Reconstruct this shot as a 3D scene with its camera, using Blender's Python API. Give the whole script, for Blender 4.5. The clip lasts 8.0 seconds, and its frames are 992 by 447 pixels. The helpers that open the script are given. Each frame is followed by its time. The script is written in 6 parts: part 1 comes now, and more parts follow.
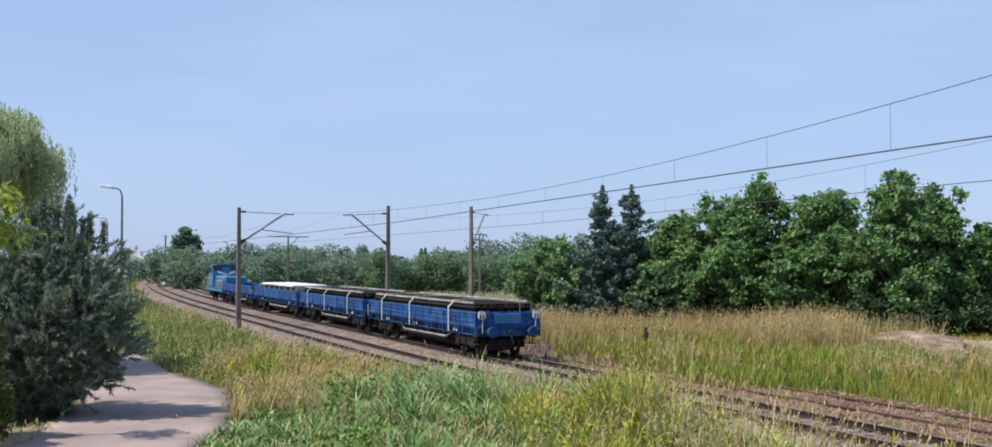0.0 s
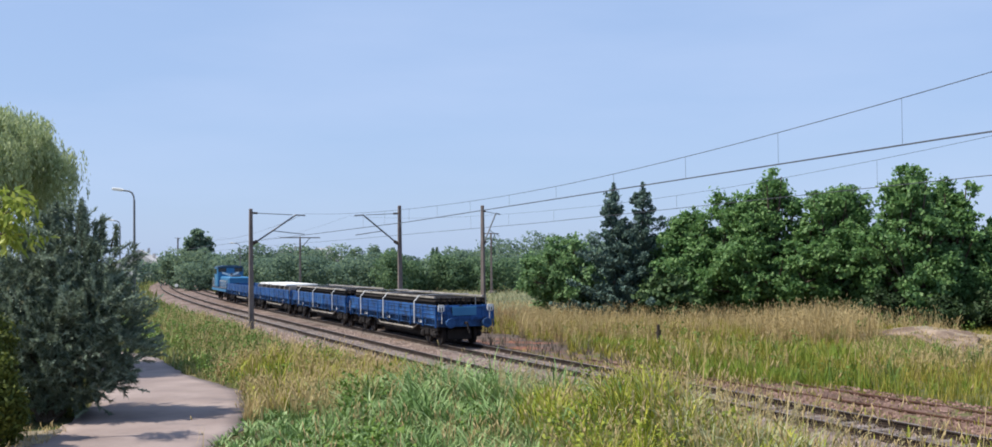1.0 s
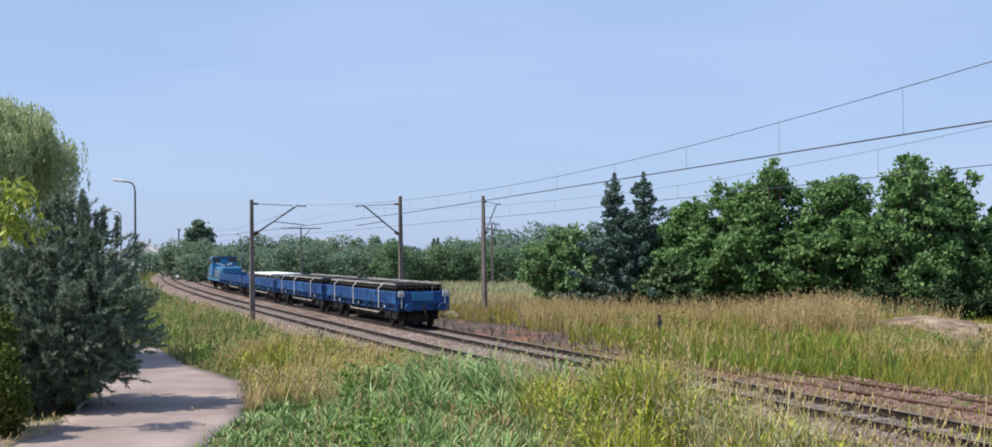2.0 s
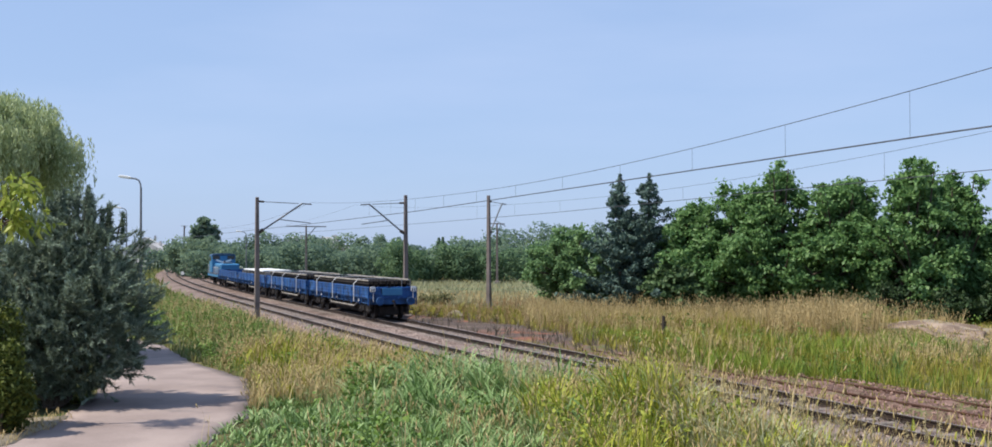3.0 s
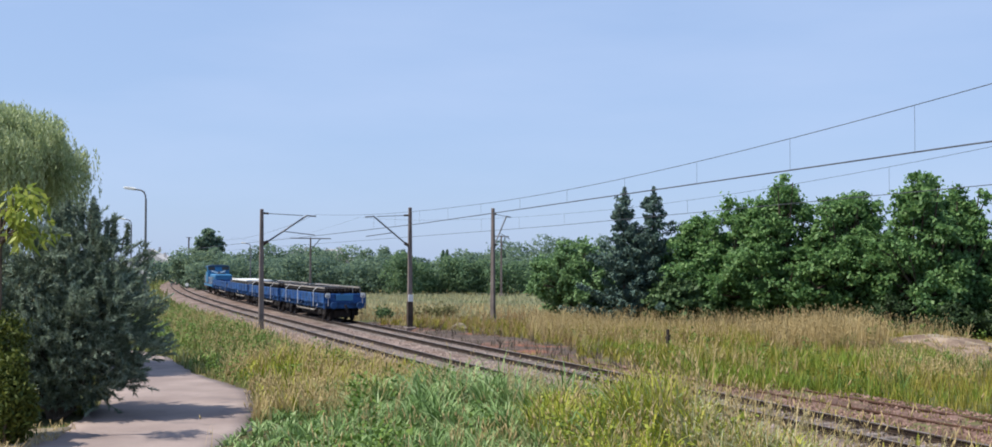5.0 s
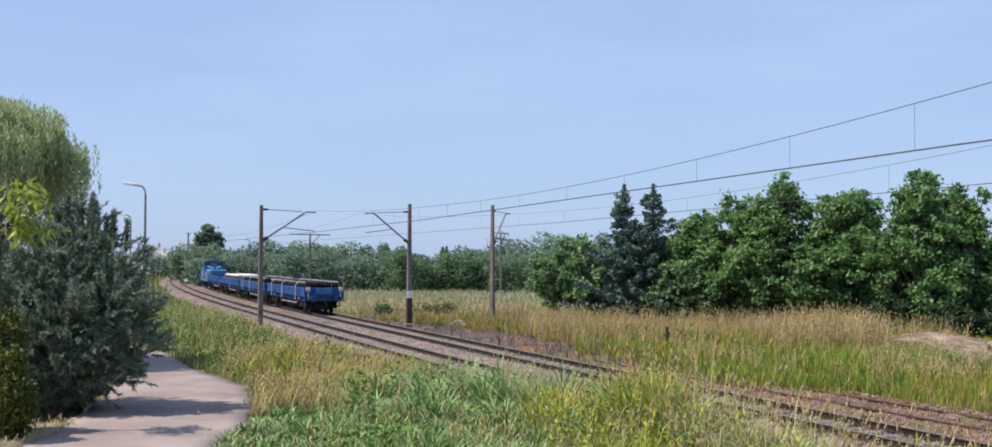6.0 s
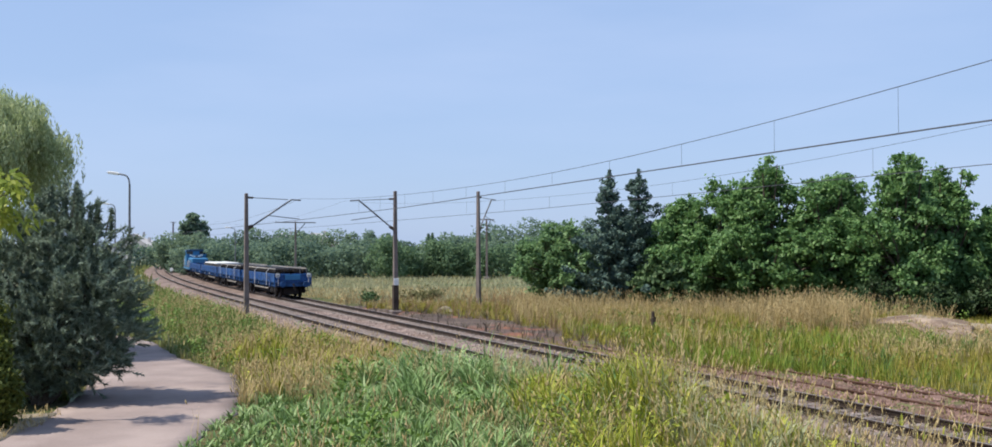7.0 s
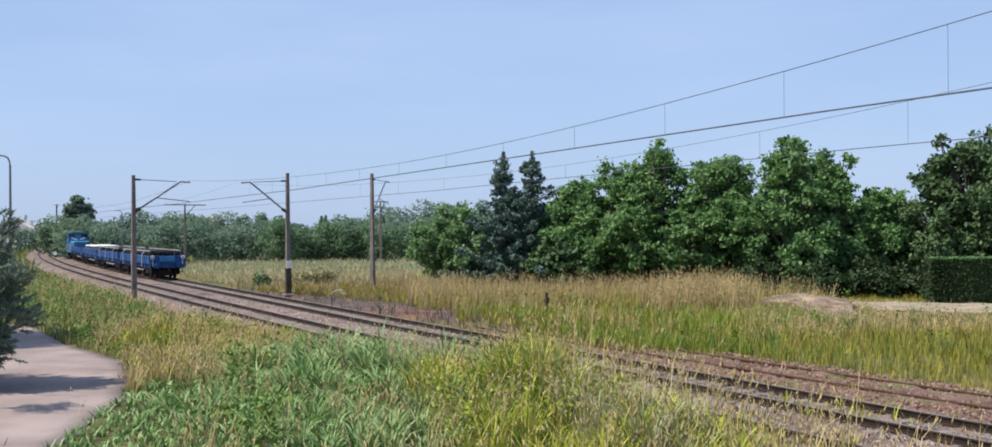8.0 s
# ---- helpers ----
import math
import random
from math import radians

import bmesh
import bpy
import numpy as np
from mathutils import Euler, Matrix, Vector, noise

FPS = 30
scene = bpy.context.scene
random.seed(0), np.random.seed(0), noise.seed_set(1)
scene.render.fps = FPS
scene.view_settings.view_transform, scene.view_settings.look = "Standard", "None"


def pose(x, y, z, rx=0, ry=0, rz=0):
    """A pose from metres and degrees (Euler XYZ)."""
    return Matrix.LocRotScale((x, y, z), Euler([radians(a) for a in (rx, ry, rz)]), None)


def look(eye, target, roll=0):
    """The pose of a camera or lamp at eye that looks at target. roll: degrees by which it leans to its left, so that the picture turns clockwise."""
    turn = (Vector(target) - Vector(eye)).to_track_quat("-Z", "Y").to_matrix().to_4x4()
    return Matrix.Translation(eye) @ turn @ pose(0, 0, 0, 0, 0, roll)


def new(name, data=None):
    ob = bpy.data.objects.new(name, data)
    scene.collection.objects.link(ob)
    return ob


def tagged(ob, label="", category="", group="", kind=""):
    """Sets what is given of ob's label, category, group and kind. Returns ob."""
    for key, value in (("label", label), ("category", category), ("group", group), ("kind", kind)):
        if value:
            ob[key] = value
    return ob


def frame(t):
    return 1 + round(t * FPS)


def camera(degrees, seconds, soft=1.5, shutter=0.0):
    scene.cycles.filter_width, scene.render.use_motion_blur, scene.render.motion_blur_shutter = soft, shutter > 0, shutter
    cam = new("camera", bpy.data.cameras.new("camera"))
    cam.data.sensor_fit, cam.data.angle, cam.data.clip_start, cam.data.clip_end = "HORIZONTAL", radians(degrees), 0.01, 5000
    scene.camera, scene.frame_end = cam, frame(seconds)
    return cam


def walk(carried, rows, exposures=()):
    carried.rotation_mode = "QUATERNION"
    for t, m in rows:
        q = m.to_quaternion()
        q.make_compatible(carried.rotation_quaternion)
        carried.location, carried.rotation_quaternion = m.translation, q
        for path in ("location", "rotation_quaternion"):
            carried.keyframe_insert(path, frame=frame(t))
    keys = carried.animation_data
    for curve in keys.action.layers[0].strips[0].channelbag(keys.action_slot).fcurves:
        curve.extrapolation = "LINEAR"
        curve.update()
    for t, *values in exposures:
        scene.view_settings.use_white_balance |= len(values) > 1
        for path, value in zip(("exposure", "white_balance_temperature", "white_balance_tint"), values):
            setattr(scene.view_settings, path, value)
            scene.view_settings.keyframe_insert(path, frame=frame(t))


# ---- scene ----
EXPO = 0.28
EYE = 3.9
cam = camera(45.0, 8.0, soft=1.6)
# seconds, yaw, pitch, roll in degrees: a hand-held camera that stands on one spot and turns
ROWS = [
    (0, -1.013, 1.765, 0.042),
    (0.5, -0.720, 1.540, 0.285),
    (1, -0.454, 1.713, 0.611),
    (1.5, -0.533, 1.274, 0.854),
    (3, -0.176, 1.246, 0.183),
    (3.5, -0.323, 1.536, 0.089),
    (4, -0.128, 1.768, -0.182),
    (4.5, 0.000, 1.906, 0.000),
    (6, -0.001, 1.702, -0.238),
    (6.5, -0.190, 1.806, -0.306),
    (7, -0.672, 1.046, 0.250),
    (7.1, -1.330, 0.978, 0.500),
    (7.2, -2.888, 0.454, 0.356),
    (7.3, -4.324, -0.105, -0.120),
    (7.4, -5.688, -0.559, -0.074),
    (7.5, -6.127, -1.384, -0.876),
    (7.6, -6.335, -1.745, -0.587),
    (7.7, -6.244, -1.489, -0.458),
    (7.8, -5.998, -0.995, 0.071),
    (7.9, -5.821, -0.365, 0.222),
    (8, -5.728, 0.155, 0.439),
]
walk(cam, [(t, pose(0, 0, EYE, 90 + pitch, roll, yaw)) for t, yaw, pitch, roll in ROWS],
     exposures=[(0.0, EXPO), (8.0, EXPO)])

# ---------------------------------------------------------------- world and sun
SUN_EL, SUN_AZ = 56.0, -104.0     # degrees; azimuth from +Y, negative to -X
sun_from = Vector((math.sin(radians(SUN_AZ)) * math.cos(radians(SUN_EL)),
                   math.cos(radians(SUN_AZ)) * math.cos(radians(SUN_EL)), math.sin(radians(SUN_EL))))
world = bpy.data.worlds.new("summer_sky")
scene.world = world
world.use_nodes = True
wn, wl = world.node_tree.nodes, world.node_tree.links
sky = wn.new("ShaderNodeTexSky")
sky.sky_type = "NISHITA"
sky.sun_disc = False
sky.sun_elevation = radians(SUN_EL)
sky.sun_rotation = radians(SUN_AZ)
sky.air_density, sky.dust_density, sky.ozone_density = 1.0, 0.5, 2.5
haze = wn.new("ShaderNodeMix")
haze.data_type = "RGBA"
haze.inputs[0].default_value = 0.7
haze.inputs[7].default_value = (3.65, 5.1, 8.2, 1)
wl.new(sky.outputs[0], haze.inputs[6])
veil = wn.new("ShaderNodeMix")
veil.data_type = "RGBA"
veil.inputs[7].default_value = (4.9, 6.0, 8.4, 1)
aim, stretch, puff, cut = (wn.new("ShaderNode" + k) for k in ("TexCoord", "Mapping", "TexNoise", "MapRange"))
stretch.inputs["Scale"].default_value = (1.0, 1.0, 5.0)
puff.inputs["Scale"].default_value, puff.inputs["Detail"].default_value = 2.2, 5
cut.inputs[1].default_value, cut.inputs[2].default_value, cut.inputs[4].default_value = 0.45, 0.75, 0.42
wl.new(aim.outputs["Generated"], stretch.inputs[0])
wl.new(stretch.outputs[0], puff.inputs["Vector"])
wl.new(puff.outputs[0], cut.inputs[0])
wl.new(cut.outputs[0], veil.inputs[0])
wl.new(haze.outputs[2], veil.inputs[6])
wl.new(veil.outputs[2], wn["Background"].inputs[0])
wn["Background"].inputs[1].default_value = 0.097
sun = new("sun", bpy.data.lights.new("sun", "SUN"))
sun.data.energy, sun.data.angle, sun.data.color = 5.0, radians(0.6), (1.0, 0.94, 0.83)
sun.matrix_basis = look(sun_from * 60, (0, 0, 0))


# ---------------------------------------------------------------- materials
def material(name, colors, rough=0.8, metal=0.0, scale=3.0, fine=40.0, bump=0.2, island=0.0, spread=0.0,
             translucent=0.0, stain=None, stain_scale=0.6, stain_cut=0.55, spec=0.3):
    """A surface whose colour wanders between colors at two scales; island: how much single pieces differ."""
    m = bpy.data.materials.new(name)
    m.use_nodes = True
    n, l = m.node_tree.nodes, m.node_tree.links
    b = n["Principled BSDF"]
    geo, tc = n.new("ShaderNodeNewGeometry"), n.new("ShaderNodeTexCoord")
    big = n.new("ShaderNodeTexNoise")
    big.inputs["Scale"].default_value, big.inputs["Detail"].default_value = scale, 5
    small = n.new("ShaderNodeTexNoise")
    small.inputs["Scale"].default_value, small.inputs["Detail"].default_value = fine, 4
    for t in (big, small):
        l.new(tc.outputs["Object"], t.inputs["Vector"])
    mix = n.new("ShaderNodeMath")
    mix.operation = "MULTIPLY_ADD"
    mix.inputs[1].default_value = 0.35
    l.new(small.outputs[0], mix.inputs[0])
    l.new(big.outputs[0], mix.inputs[2])
    fac = mix.outputs[0]
    off = n.new("ShaderNodeMath")
    off.operation = "SUBTRACT"
    off.inputs[1].default_value = 0.17
    l.new(fac, off.inputs[0])
    fac = off.outputs[0]
    if island:
        isl = n.new("ShaderNodeMix")
        isl.inputs[0].default_value = island
        l.new(fac, isl.inputs[2])
        l.new(geo.outputs["Random Per Island"], isl.inputs[3])
        fac = isl.outputs[0]
    if spread:
        info = n.new("ShaderNodeObjectInfo")
        sp = n.new("ShaderNodeMix")
        sp.inputs[0].default_value = spread
        l.new(fac, sp.inputs[2])
        l.new(info.outputs["Random"], sp.inputs[3])
        fac = sp.outputs[0]
    ramp = n.new("ShaderNodeValToRGB")
    while len(ramp.color_ramp.elements) < len(colors):
        ramp.color_ramp.elements.new(0.5)
    lo, hi = (0.12, 0.88) if island or spread else (0.3, 0.7)
    for i, c in enumerate(colors):
        e = ramp.color_ramp.elements[i]
        e.position = lo + (hi - lo) * i / max(1, len(colors) - 1)
        e.color = (*c, 1)
    l.new(fac, ramp.inputs[0])
    col = ramp.outputs[0]
    if stain:
        st = n.new("ShaderNodeTexNoise")
        st.inputs["Scale"].default_value, st.inputs["Detail"].default_value = stain_scale, 6
        l.new(tc.outputs["Object"], st.inputs["Vector"])
        sr = n.new("ShaderNodeValToRGB")
        sr.color_ramp.elements[0].position, sr.color_ramp.elements[1].position = stain_cut, stain_cut + 0.12
        l.new(st.outputs[0], sr.inputs[0])
        sm = n.new("ShaderNodeMix")
        sm.data_type = "RGBA"
        l.new(sr.outputs[0], sm.inputs[0])
        l.new(col, sm.inputs[6])
        sm.inputs[7].default_value = (*stain, 1)
        col = sm.outputs[2]
    l.new(col, b.inputs["Base Color"])
    b.inputs["Roughness"].default_value, b.inputs["Metallic"].default_value = rough, metal
    b.inputs["Specular IOR Level"].default_value = spec
    if bump:
        bp = n.new("ShaderNodeBump")
        bp.inputs["Strength"].default_value, bp.inputs["Distance"].default_value = bump, 0.02
        l.new(small.outputs[0], bp.inputs["Height"])
        l.new(bp.outputs[0], b.inputs["Normal"])
    if translucent:
        tr = n.new("ShaderNodeBsdfTranslucent")
        l.new(col, tr.inputs[0])
        ms = n.new("ShaderNodeMixShader")
        ms.inputs[0].default_value = translucent
        l.new(b.outputs[0], ms.inputs[1])
        l.new(tr.outputs[0], ms.inputs[2])
        l.new(ms.outputs[0], n["Material Output"].inputs[0])
    return m


M_SOIL = material("meadow_soil", [(0.055, 0.05, 0.018), (0.1, 0.09, 0.03), (0.19, 0.15, 0.062)], 0.95, scale=0.25, fine=5, bump=0.5,
                  stain=(0.05, 0.075, 0.018), stain_scale=0.12, stain_cut=0.5)
M_SAND = material("dry_sand", [(0.2, 0.165, 0.12), (0.34, 0.28, 0.2)], 0.95, scale=0.8, fine=14, bump=0.5)
M_PATH = material("worn_asphalt", [(0.205, 0.158, 0.144), (0.26, 0.204, 0.186), (0.32, 0.254, 0.23)], 0.9, scale=0.5, fine=22, bump=0.4,
                  stain=(0.19, 0.152, 0.145), stain_scale=0.8, stain_cut=0.58)
M_BALLAST = material("ballast_bed", [(0.075, 0.053, 0.045), (0.165, 0.12, 0.102), (0.26, 0.195, 0.168)], 0.95, scale=0.7, fine=16, bump=1.0,
                     stain=(0.15, 0.1, 0.075), stain_scale=0.3, stain_cut=0.53)
M_STONE = material("ballast_stone", [(0.06, 0.043, 0.038), (0.19, 0.142, 0.125), (0.4, 0.31, 0.275)], 0.9, scale=2, fine=30, island=0.8)
M_SLEEPER = material("sleeper_concrete", [(0.16, 0.13, 0.11), (0.26, 0.22, 0.2)], 0.95, scale=2, fine=30, spread=0.4)
M_OLDWOOD = material("sleeper_wood", [(0.05, 0.035, 0.028), (0.13, 0.09, 0.07)], 0.95, scale=2, fine=30, spread=0.5)
M_RAIL = material("rail_rust", [(0.014, 0.009, 0.007), (0.04, 0.025, 0.018)], 0.85, 0.0, scale=2, fine=20)
M_RAILTOP = material("rail_head_worn", [(0.14, 0.115, 0.1), (0.25, 0.215, 0.195)], 0.5, 0.6, scale=1, fine=10, bump=0)
M_REDRAIL = material("rail_red_rust", [(0.05, 0.024, 0.016), (0.1, 0.048, 0.03)], 0.9, 0.0, scale=2, fine=20)
M_CONC = material("mast_concrete", [(0.125, 0.102, 0.094), (0.22, 0.182, 0.168)], 0.9, scale=1.2, fine=25)
M_TAR = material("mast_tar", [(0.04, 0.03, 0.025), (0.08, 0.06, 0.045)], 0.85, scale=1.5, fine=25)
M_STEEL = material("grey_steel", [(0.13, 0.135, 0.15), (0.22, 0.225, 0.24)], 0.6, 0.4, scale=2, fine=20)
M_WIRE = material("wire_copper_dark", [(0.055, 0.06, 0.075), (0.1, 0.105, 0.12)], 0.6, 0.4, scale=2, fine=20, bump=0)
M_WHITE = material("white_paint", [(0.68, 0.68, 0.66), (0.82, 0.82, 0.8)], 0.6, scale=2, fine=20)
M_BLUE = material("wagon_blue_paint", [(0.006, 0.036, 0.14), (0.011, 0.068, 0.23), (0.03, 0.13, 0.34)], 0.5, scale=1.1, fine=14, bump=0.15, spread=0.25,
                  stain=(0.007, 0.02, 0.06), stain_scale=2.6, stain_cut=0.5)
M_BLUEDIRT = material("dirty_blue_frame", [(0.012, 0.018, 0.035), (0.012, 0.05, 0.14), (0.03, 0.1, 0.26)], 0.8, scale=1.3, fine=18, bump=0.3)
M_LOCO = material("loco_light_blue_paint", [(0.030, 0.144, 0.300), (0.048, 0.192, 0.360)], 0.45, scale=1.1, fine=22, bump=0.1,
                  stain=(0.025, 0.09, 0.18), stain_scale=1.5, stain_cut=0.62)
M_FRAME = material("underframe_dirt", [(0.01, 0.009, 0.01), (0.032, 0.027, 0.026)], 0.85, scale=2, fine=25)
M_DARKLOAD = material("dark_steel_load", [(0.006, 0.005, 0.006), (0.014, 0.012, 0.012), (0.034, 0.029, 0.028)], 0.85, 0.0, scale=2, fine=20, spread=0.6, spec=0.12)
M_STRAP = material("pale_strap", [(0.4, 0.4, 0.42), (0.6, 0.6, 0.6)], 0.7, scale=3, fine=30)
M_TIMBER = material("grey_timber", [(0.2, 0.18, 0.16), (0.36, 0.33, 0.3)], 0.9, scale=2, fine=25)
M_SLAB = material("pale_slab", [(0.55, 0.56, 0.56), (0.75, 0.76, 0.76)], 0.85, scale=1.5, fine=20, spread=0.3)
M_GLASS = material("dark_window_glass", [(0.02, 0.025, 0.03), (0.035, 0.04, 0.05)], 0.08, scale=1, fine=5, bump=0, spec=0.6)
M_ROOFDARK = material("loco_roof_grey", [(0.06, 0.07, 0.09), (0.1, 0.11, 0.14)], 0.7, scale=2, fine=20)
M_WALL = material("pale_render", [(0.5, 0.49, 0.47), (0.62, 0.6, 0.58)], 0.9, scale=0.5, fine=8)
M_ROOF = material("roof_sheet_pale", [(0.36, 0.35, 0.35), (0.5, 0.48, 0.47)], 0.9, scale=0.6, fine=8)
M_BARK = material("bark", [(0.06, 0.045, 0.033), (0.13, 0.1, 0.075)], 0.95, scale=3, fine=25, bump=0.8)
M_LEAF = material("walnut_leaf", [(0.054, 0.128, 0.047), (0.132, 0.248, 0.083), (0.28, 0.425, 0.16)], 0.55, scale=0.9, fine=4, island=0.4, bump=0, translucent=0.4)
M_LEAF2 = material("dark_leaf", [(0.042, 0.08, 0.032), (0.08, 0.138, 0.052), (0.14, 0.21, 0.085)], 0.6, scale=0.3, fine=3, island=0.55, bump=0, translucent=0.25)
M_SPRUCE = material("spruce_needles", [(0.045, 0.08, 0.066), (0.08, 0.135, 0.11), (0.14, 0.205, 0.17)], 0.7, scale=0.6, fine=5, island=0.6, bump=0, translucent=0.1)
M_PINE = material("blue_pine_needles", [(0.036, 0.054, 0.038), (0.16, 0.208, 0.145), (0.37, 0.435, 0.32)], 0.6, scale=2.4, fine=7, island=0.3, bump=0, translucent=0.15)
M_TIP = material("pine_new_growth", [(0.18, 0.23, 0.17), (0.3, 0.37, 0.28), (0.43, 0.5, 0.38)], 0.6, scale=2.4, fine=7, island=0.4, bump=0, translucent=0.15)
M_WILLOW = material("willow_leaf", [(0.25, 0.31, 0.15), (0.41, 0.48, 0.25), (0.56, 0.62, 0.38)], 0.6, scale=0.5, fine=3, island=0.6, bump=0, translucent=0.45)
M_YELLOW = material("yellow_green_leaf", [(0.14, 0.2, 0.03), (0.28, 0.34, 0.055), (0.45, 0.48, 0.12)], 0.55, scale=0.7, fine=4, island=0.6, bump=0, translucent=0.35)
M_THUJA = material("golden_thuja", [(0.033, 0.052, 0.010), (0.078, 0.104, 0.017), (0.156, 0.169, 0.028)], 0.7, scale=0.9, fine=5, island=0.6, bump=0, translucent=0.2)
M_NETTLE = material("nettle_leaf", [(0.07, 0.13, 0.022), (0.12, 0.205, 0.035), (0.19, 0.27, 0.055)], 0.6, scale=0.5, fine=3, island=0.5, bump=0, translucent=0.16)
M_GOLDLEAF = material("yellow_weed_leaf", [(0.12, 0.18, 0.02), (0.24, 0.29, 0.035), (0.42, 0.43, 0.07)], 0.6, scale=0.8, fine=3, island=0.5, bump=0, translucent=0.25)
# haze of distance is mixed into these two far leaf colours as blue
M_WOOD_HAZE = material("far_leaf_haze_tint", [(0.06, 0.11, 0.1), (0.125, 0.195, 0.15), (0.2, 0.28, 0.18), (0.27, 0.34, 0.2)], 0.95, scale=0.07, fine=0.5, island=0.35, bump=0, translucent=0.5)
M_BUSH_HAZE = material("bush_leaf_haze_tint", [(0.075, 0.14, 0.085), (0.14, 0.225, 0.12), (0.23, 0.32, 0.16)], 0.95, scale=0.12, fine=0.7, island=0.4, bump=0, translucent=0.45)
M_BUSH = material("bush_leaf", [(0.09, 0.17, 0.075), (0.16, 0.27, 0.11), (0.27, 0.4, 0.18)], 0.6, scale=0.9, fine=4, island=0.4, bump=0, translucent=0.4)
# leaf green darkened so that the shade of the hedge's sides is in the colour
M_HEDGE_SHADE = material("hedge_leaf_shade", [(0.012, 0.028, 0.009), (0.026, 0.052, 0.016), (0.06, 0.1, 0.034)], 0.65, scale=0.6, fine=4, island=0.6, bump=0, translucent=0.15)
M_REED = material("reed_grass", [(0.06, 0.125, 0.032), (0.14, 0.24, 0.07), (0.25, 0.36, 0.135), (0.44, 0.51, 0.27)], 0.6, scale=0.4, fine=3, island=0.55, bump=0, translucent=0.16)
M_GRASS = material("meadow_grass", [(0.115, 0.15, 0.014), (0.2, 0.21, 0.024), (0.305, 0.265, 0.044), (0.42, 0.325, 0.095)], 0.7, scale=0.16, fine=1.5, island=0.4, bump=0, translucent=0.16)
M_BANK = material("bank_weeds", [(0.075, 0.13, 0.028), (0.14, 0.19, 0.045), (0.25, 0.25, 0.085), (0.44, 0.36, 0.18)], 0.7, scale=0.25, fine=2, island=0.5, bump=0, translucent=0.16)
M_DRY = material("dry_seed_grass", [(0.33, 0.245, 0.105), (0.47, 0.36, 0.175), (0.6, 0.48, 0.265)], 0.8, scale=0.3, fine=2, island=0.6, bump=0, translucent=0.3)
M_GOLD = material("yellow_weed", [(0.17, 0.22, 0.02), (0.33, 0.36, 0.04), (0.52, 0.48, 0.08)], 0.7, scale=0.5, fine=2, island=0.6, bump=0, translucent=0.16)
M_DEAD = material("dark_dead_weeds", [(0.07, 0.06, 0.045), (0.13, 0.11, 0.085), (0.2, 0.17, 0.13)], 0.9, scale=0.5, fine=3, island=0.6, bump=0)


# ---------------------------------------------------------------- building helpers
def add_box(bm, c, s, bevel=0.0, rot=None):
    m = Matrix.Translation(c) @ (rot.to_4x4() if rot else Matrix()) @ Matrix.Diagonal((*s, 1))
    r = bmesh.ops.create_cube(bm, size=1.0, matrix=m)
    if bevel:
        edges = list({e for v in r["verts"] for e in v.link_edges})
        bmesh.ops.bevel(bm, geom=edges, offset=bevel, segments=1, affect="EDGES")


def add_rod(bm, a, b, r0, r1=None, n=6):
    a, b = Vector(a), Vector(b)
    d = b - a
    m = Matrix.Translation((a + b) / 2) @ d.to_track_quat("Z", "Y").to_matrix().to_4x4()
    bmesh.ops.create_cone(bm, cap_ends=True, segments=n, radius1=r0, radius2=r0 if r1 is None else r1, depth=d.length, matrix=m)


def add_path_rod(bm, pts, r, n=5):
    for a, b in zip(pts[:-1], pts[1:]):
        add_rod(bm, a, b, r, r, n)


def add_extrude(bm, outline, y0, y1):
    """An outline in x, z drawn out along y."""
    a = [bm.verts.new((x, y0, z)) for x, z in outline]
    b = [bm.verts.new((x, y1, z)) for x, z in outline]
    k = len(outline)
    for i in range(k):
        bm.faces.new((a[i], a[(i + 1) % k], b[(i + 1) % k], b[i]))
    bm.faces.new(list(reversed(a)))
    bm.faces.new(b)
    bmesh.ops.recalc_face_normals(bm, faces=bm.faces[:])


def part(name, bm, mat, parent=None, label="", smooth=False):
    me = bpy.data.meshes.new(name)
    bm.to_mesh(me)
    bm.free()
    me.materials.append(mat)
    if smooth:
        me.polygons.foreach_set("use_smooth", [True] * len(me.polygons))
    ob = new(name, me)
    ob.parent = parent
    return tagged(ob, label)


def quick(name, mat, parent, *boxes, label="", bevel=0.0):
    bm = bmesh.new()
    for c, s in boxes:
        add_box(bm, c, s, bevel)
    return part(name, bm, mat, parent, label)


def rods(name, mat, parent, *items, label="", n=6):
    bm = bmesh.new()
    for a, b, r in items:
        add_rod(bm, a, b, r, r, n)
    return part(name, bm, mat, parent, label)


def array_mesh(name, verts, faces, mat, parent=None):
    """One mesh from numpy vertices (n, 3) and faces (m, 3 or 4)."""
    me = bpy.data.meshes.new(name)
    k = faces.shape[1]
    me.vertices.add(len(verts))
    me.vertices.foreach_set("co", np.ascontiguousarray(verts, np.float32).ravel())
    me.loops.add(faces.size)
    me.loops.foreach_set("vertex_index", np.ascontiguousarray(faces, np.int32).ravel())
    me.polygons.add(len(faces))
    me.polygons.foreach_set("loop_start", np.arange(0, faces.size, k, dtype=np.int32))
    me.polygons.foreach_set("loop_total", np.full(len(faces), k, np.int32))
    me.materials.append(mat)
    me.update(calc_edges=True)
    me.validate()
    ob = new(name, me)
    ob.parent = parent
    return ob


def thing(name, m, label, category, group=""):
    ob = new(name)
    ob.matrix_basis = m
    ob.empty_display_size = 0.2
    return tagged(ob, label, category, group)


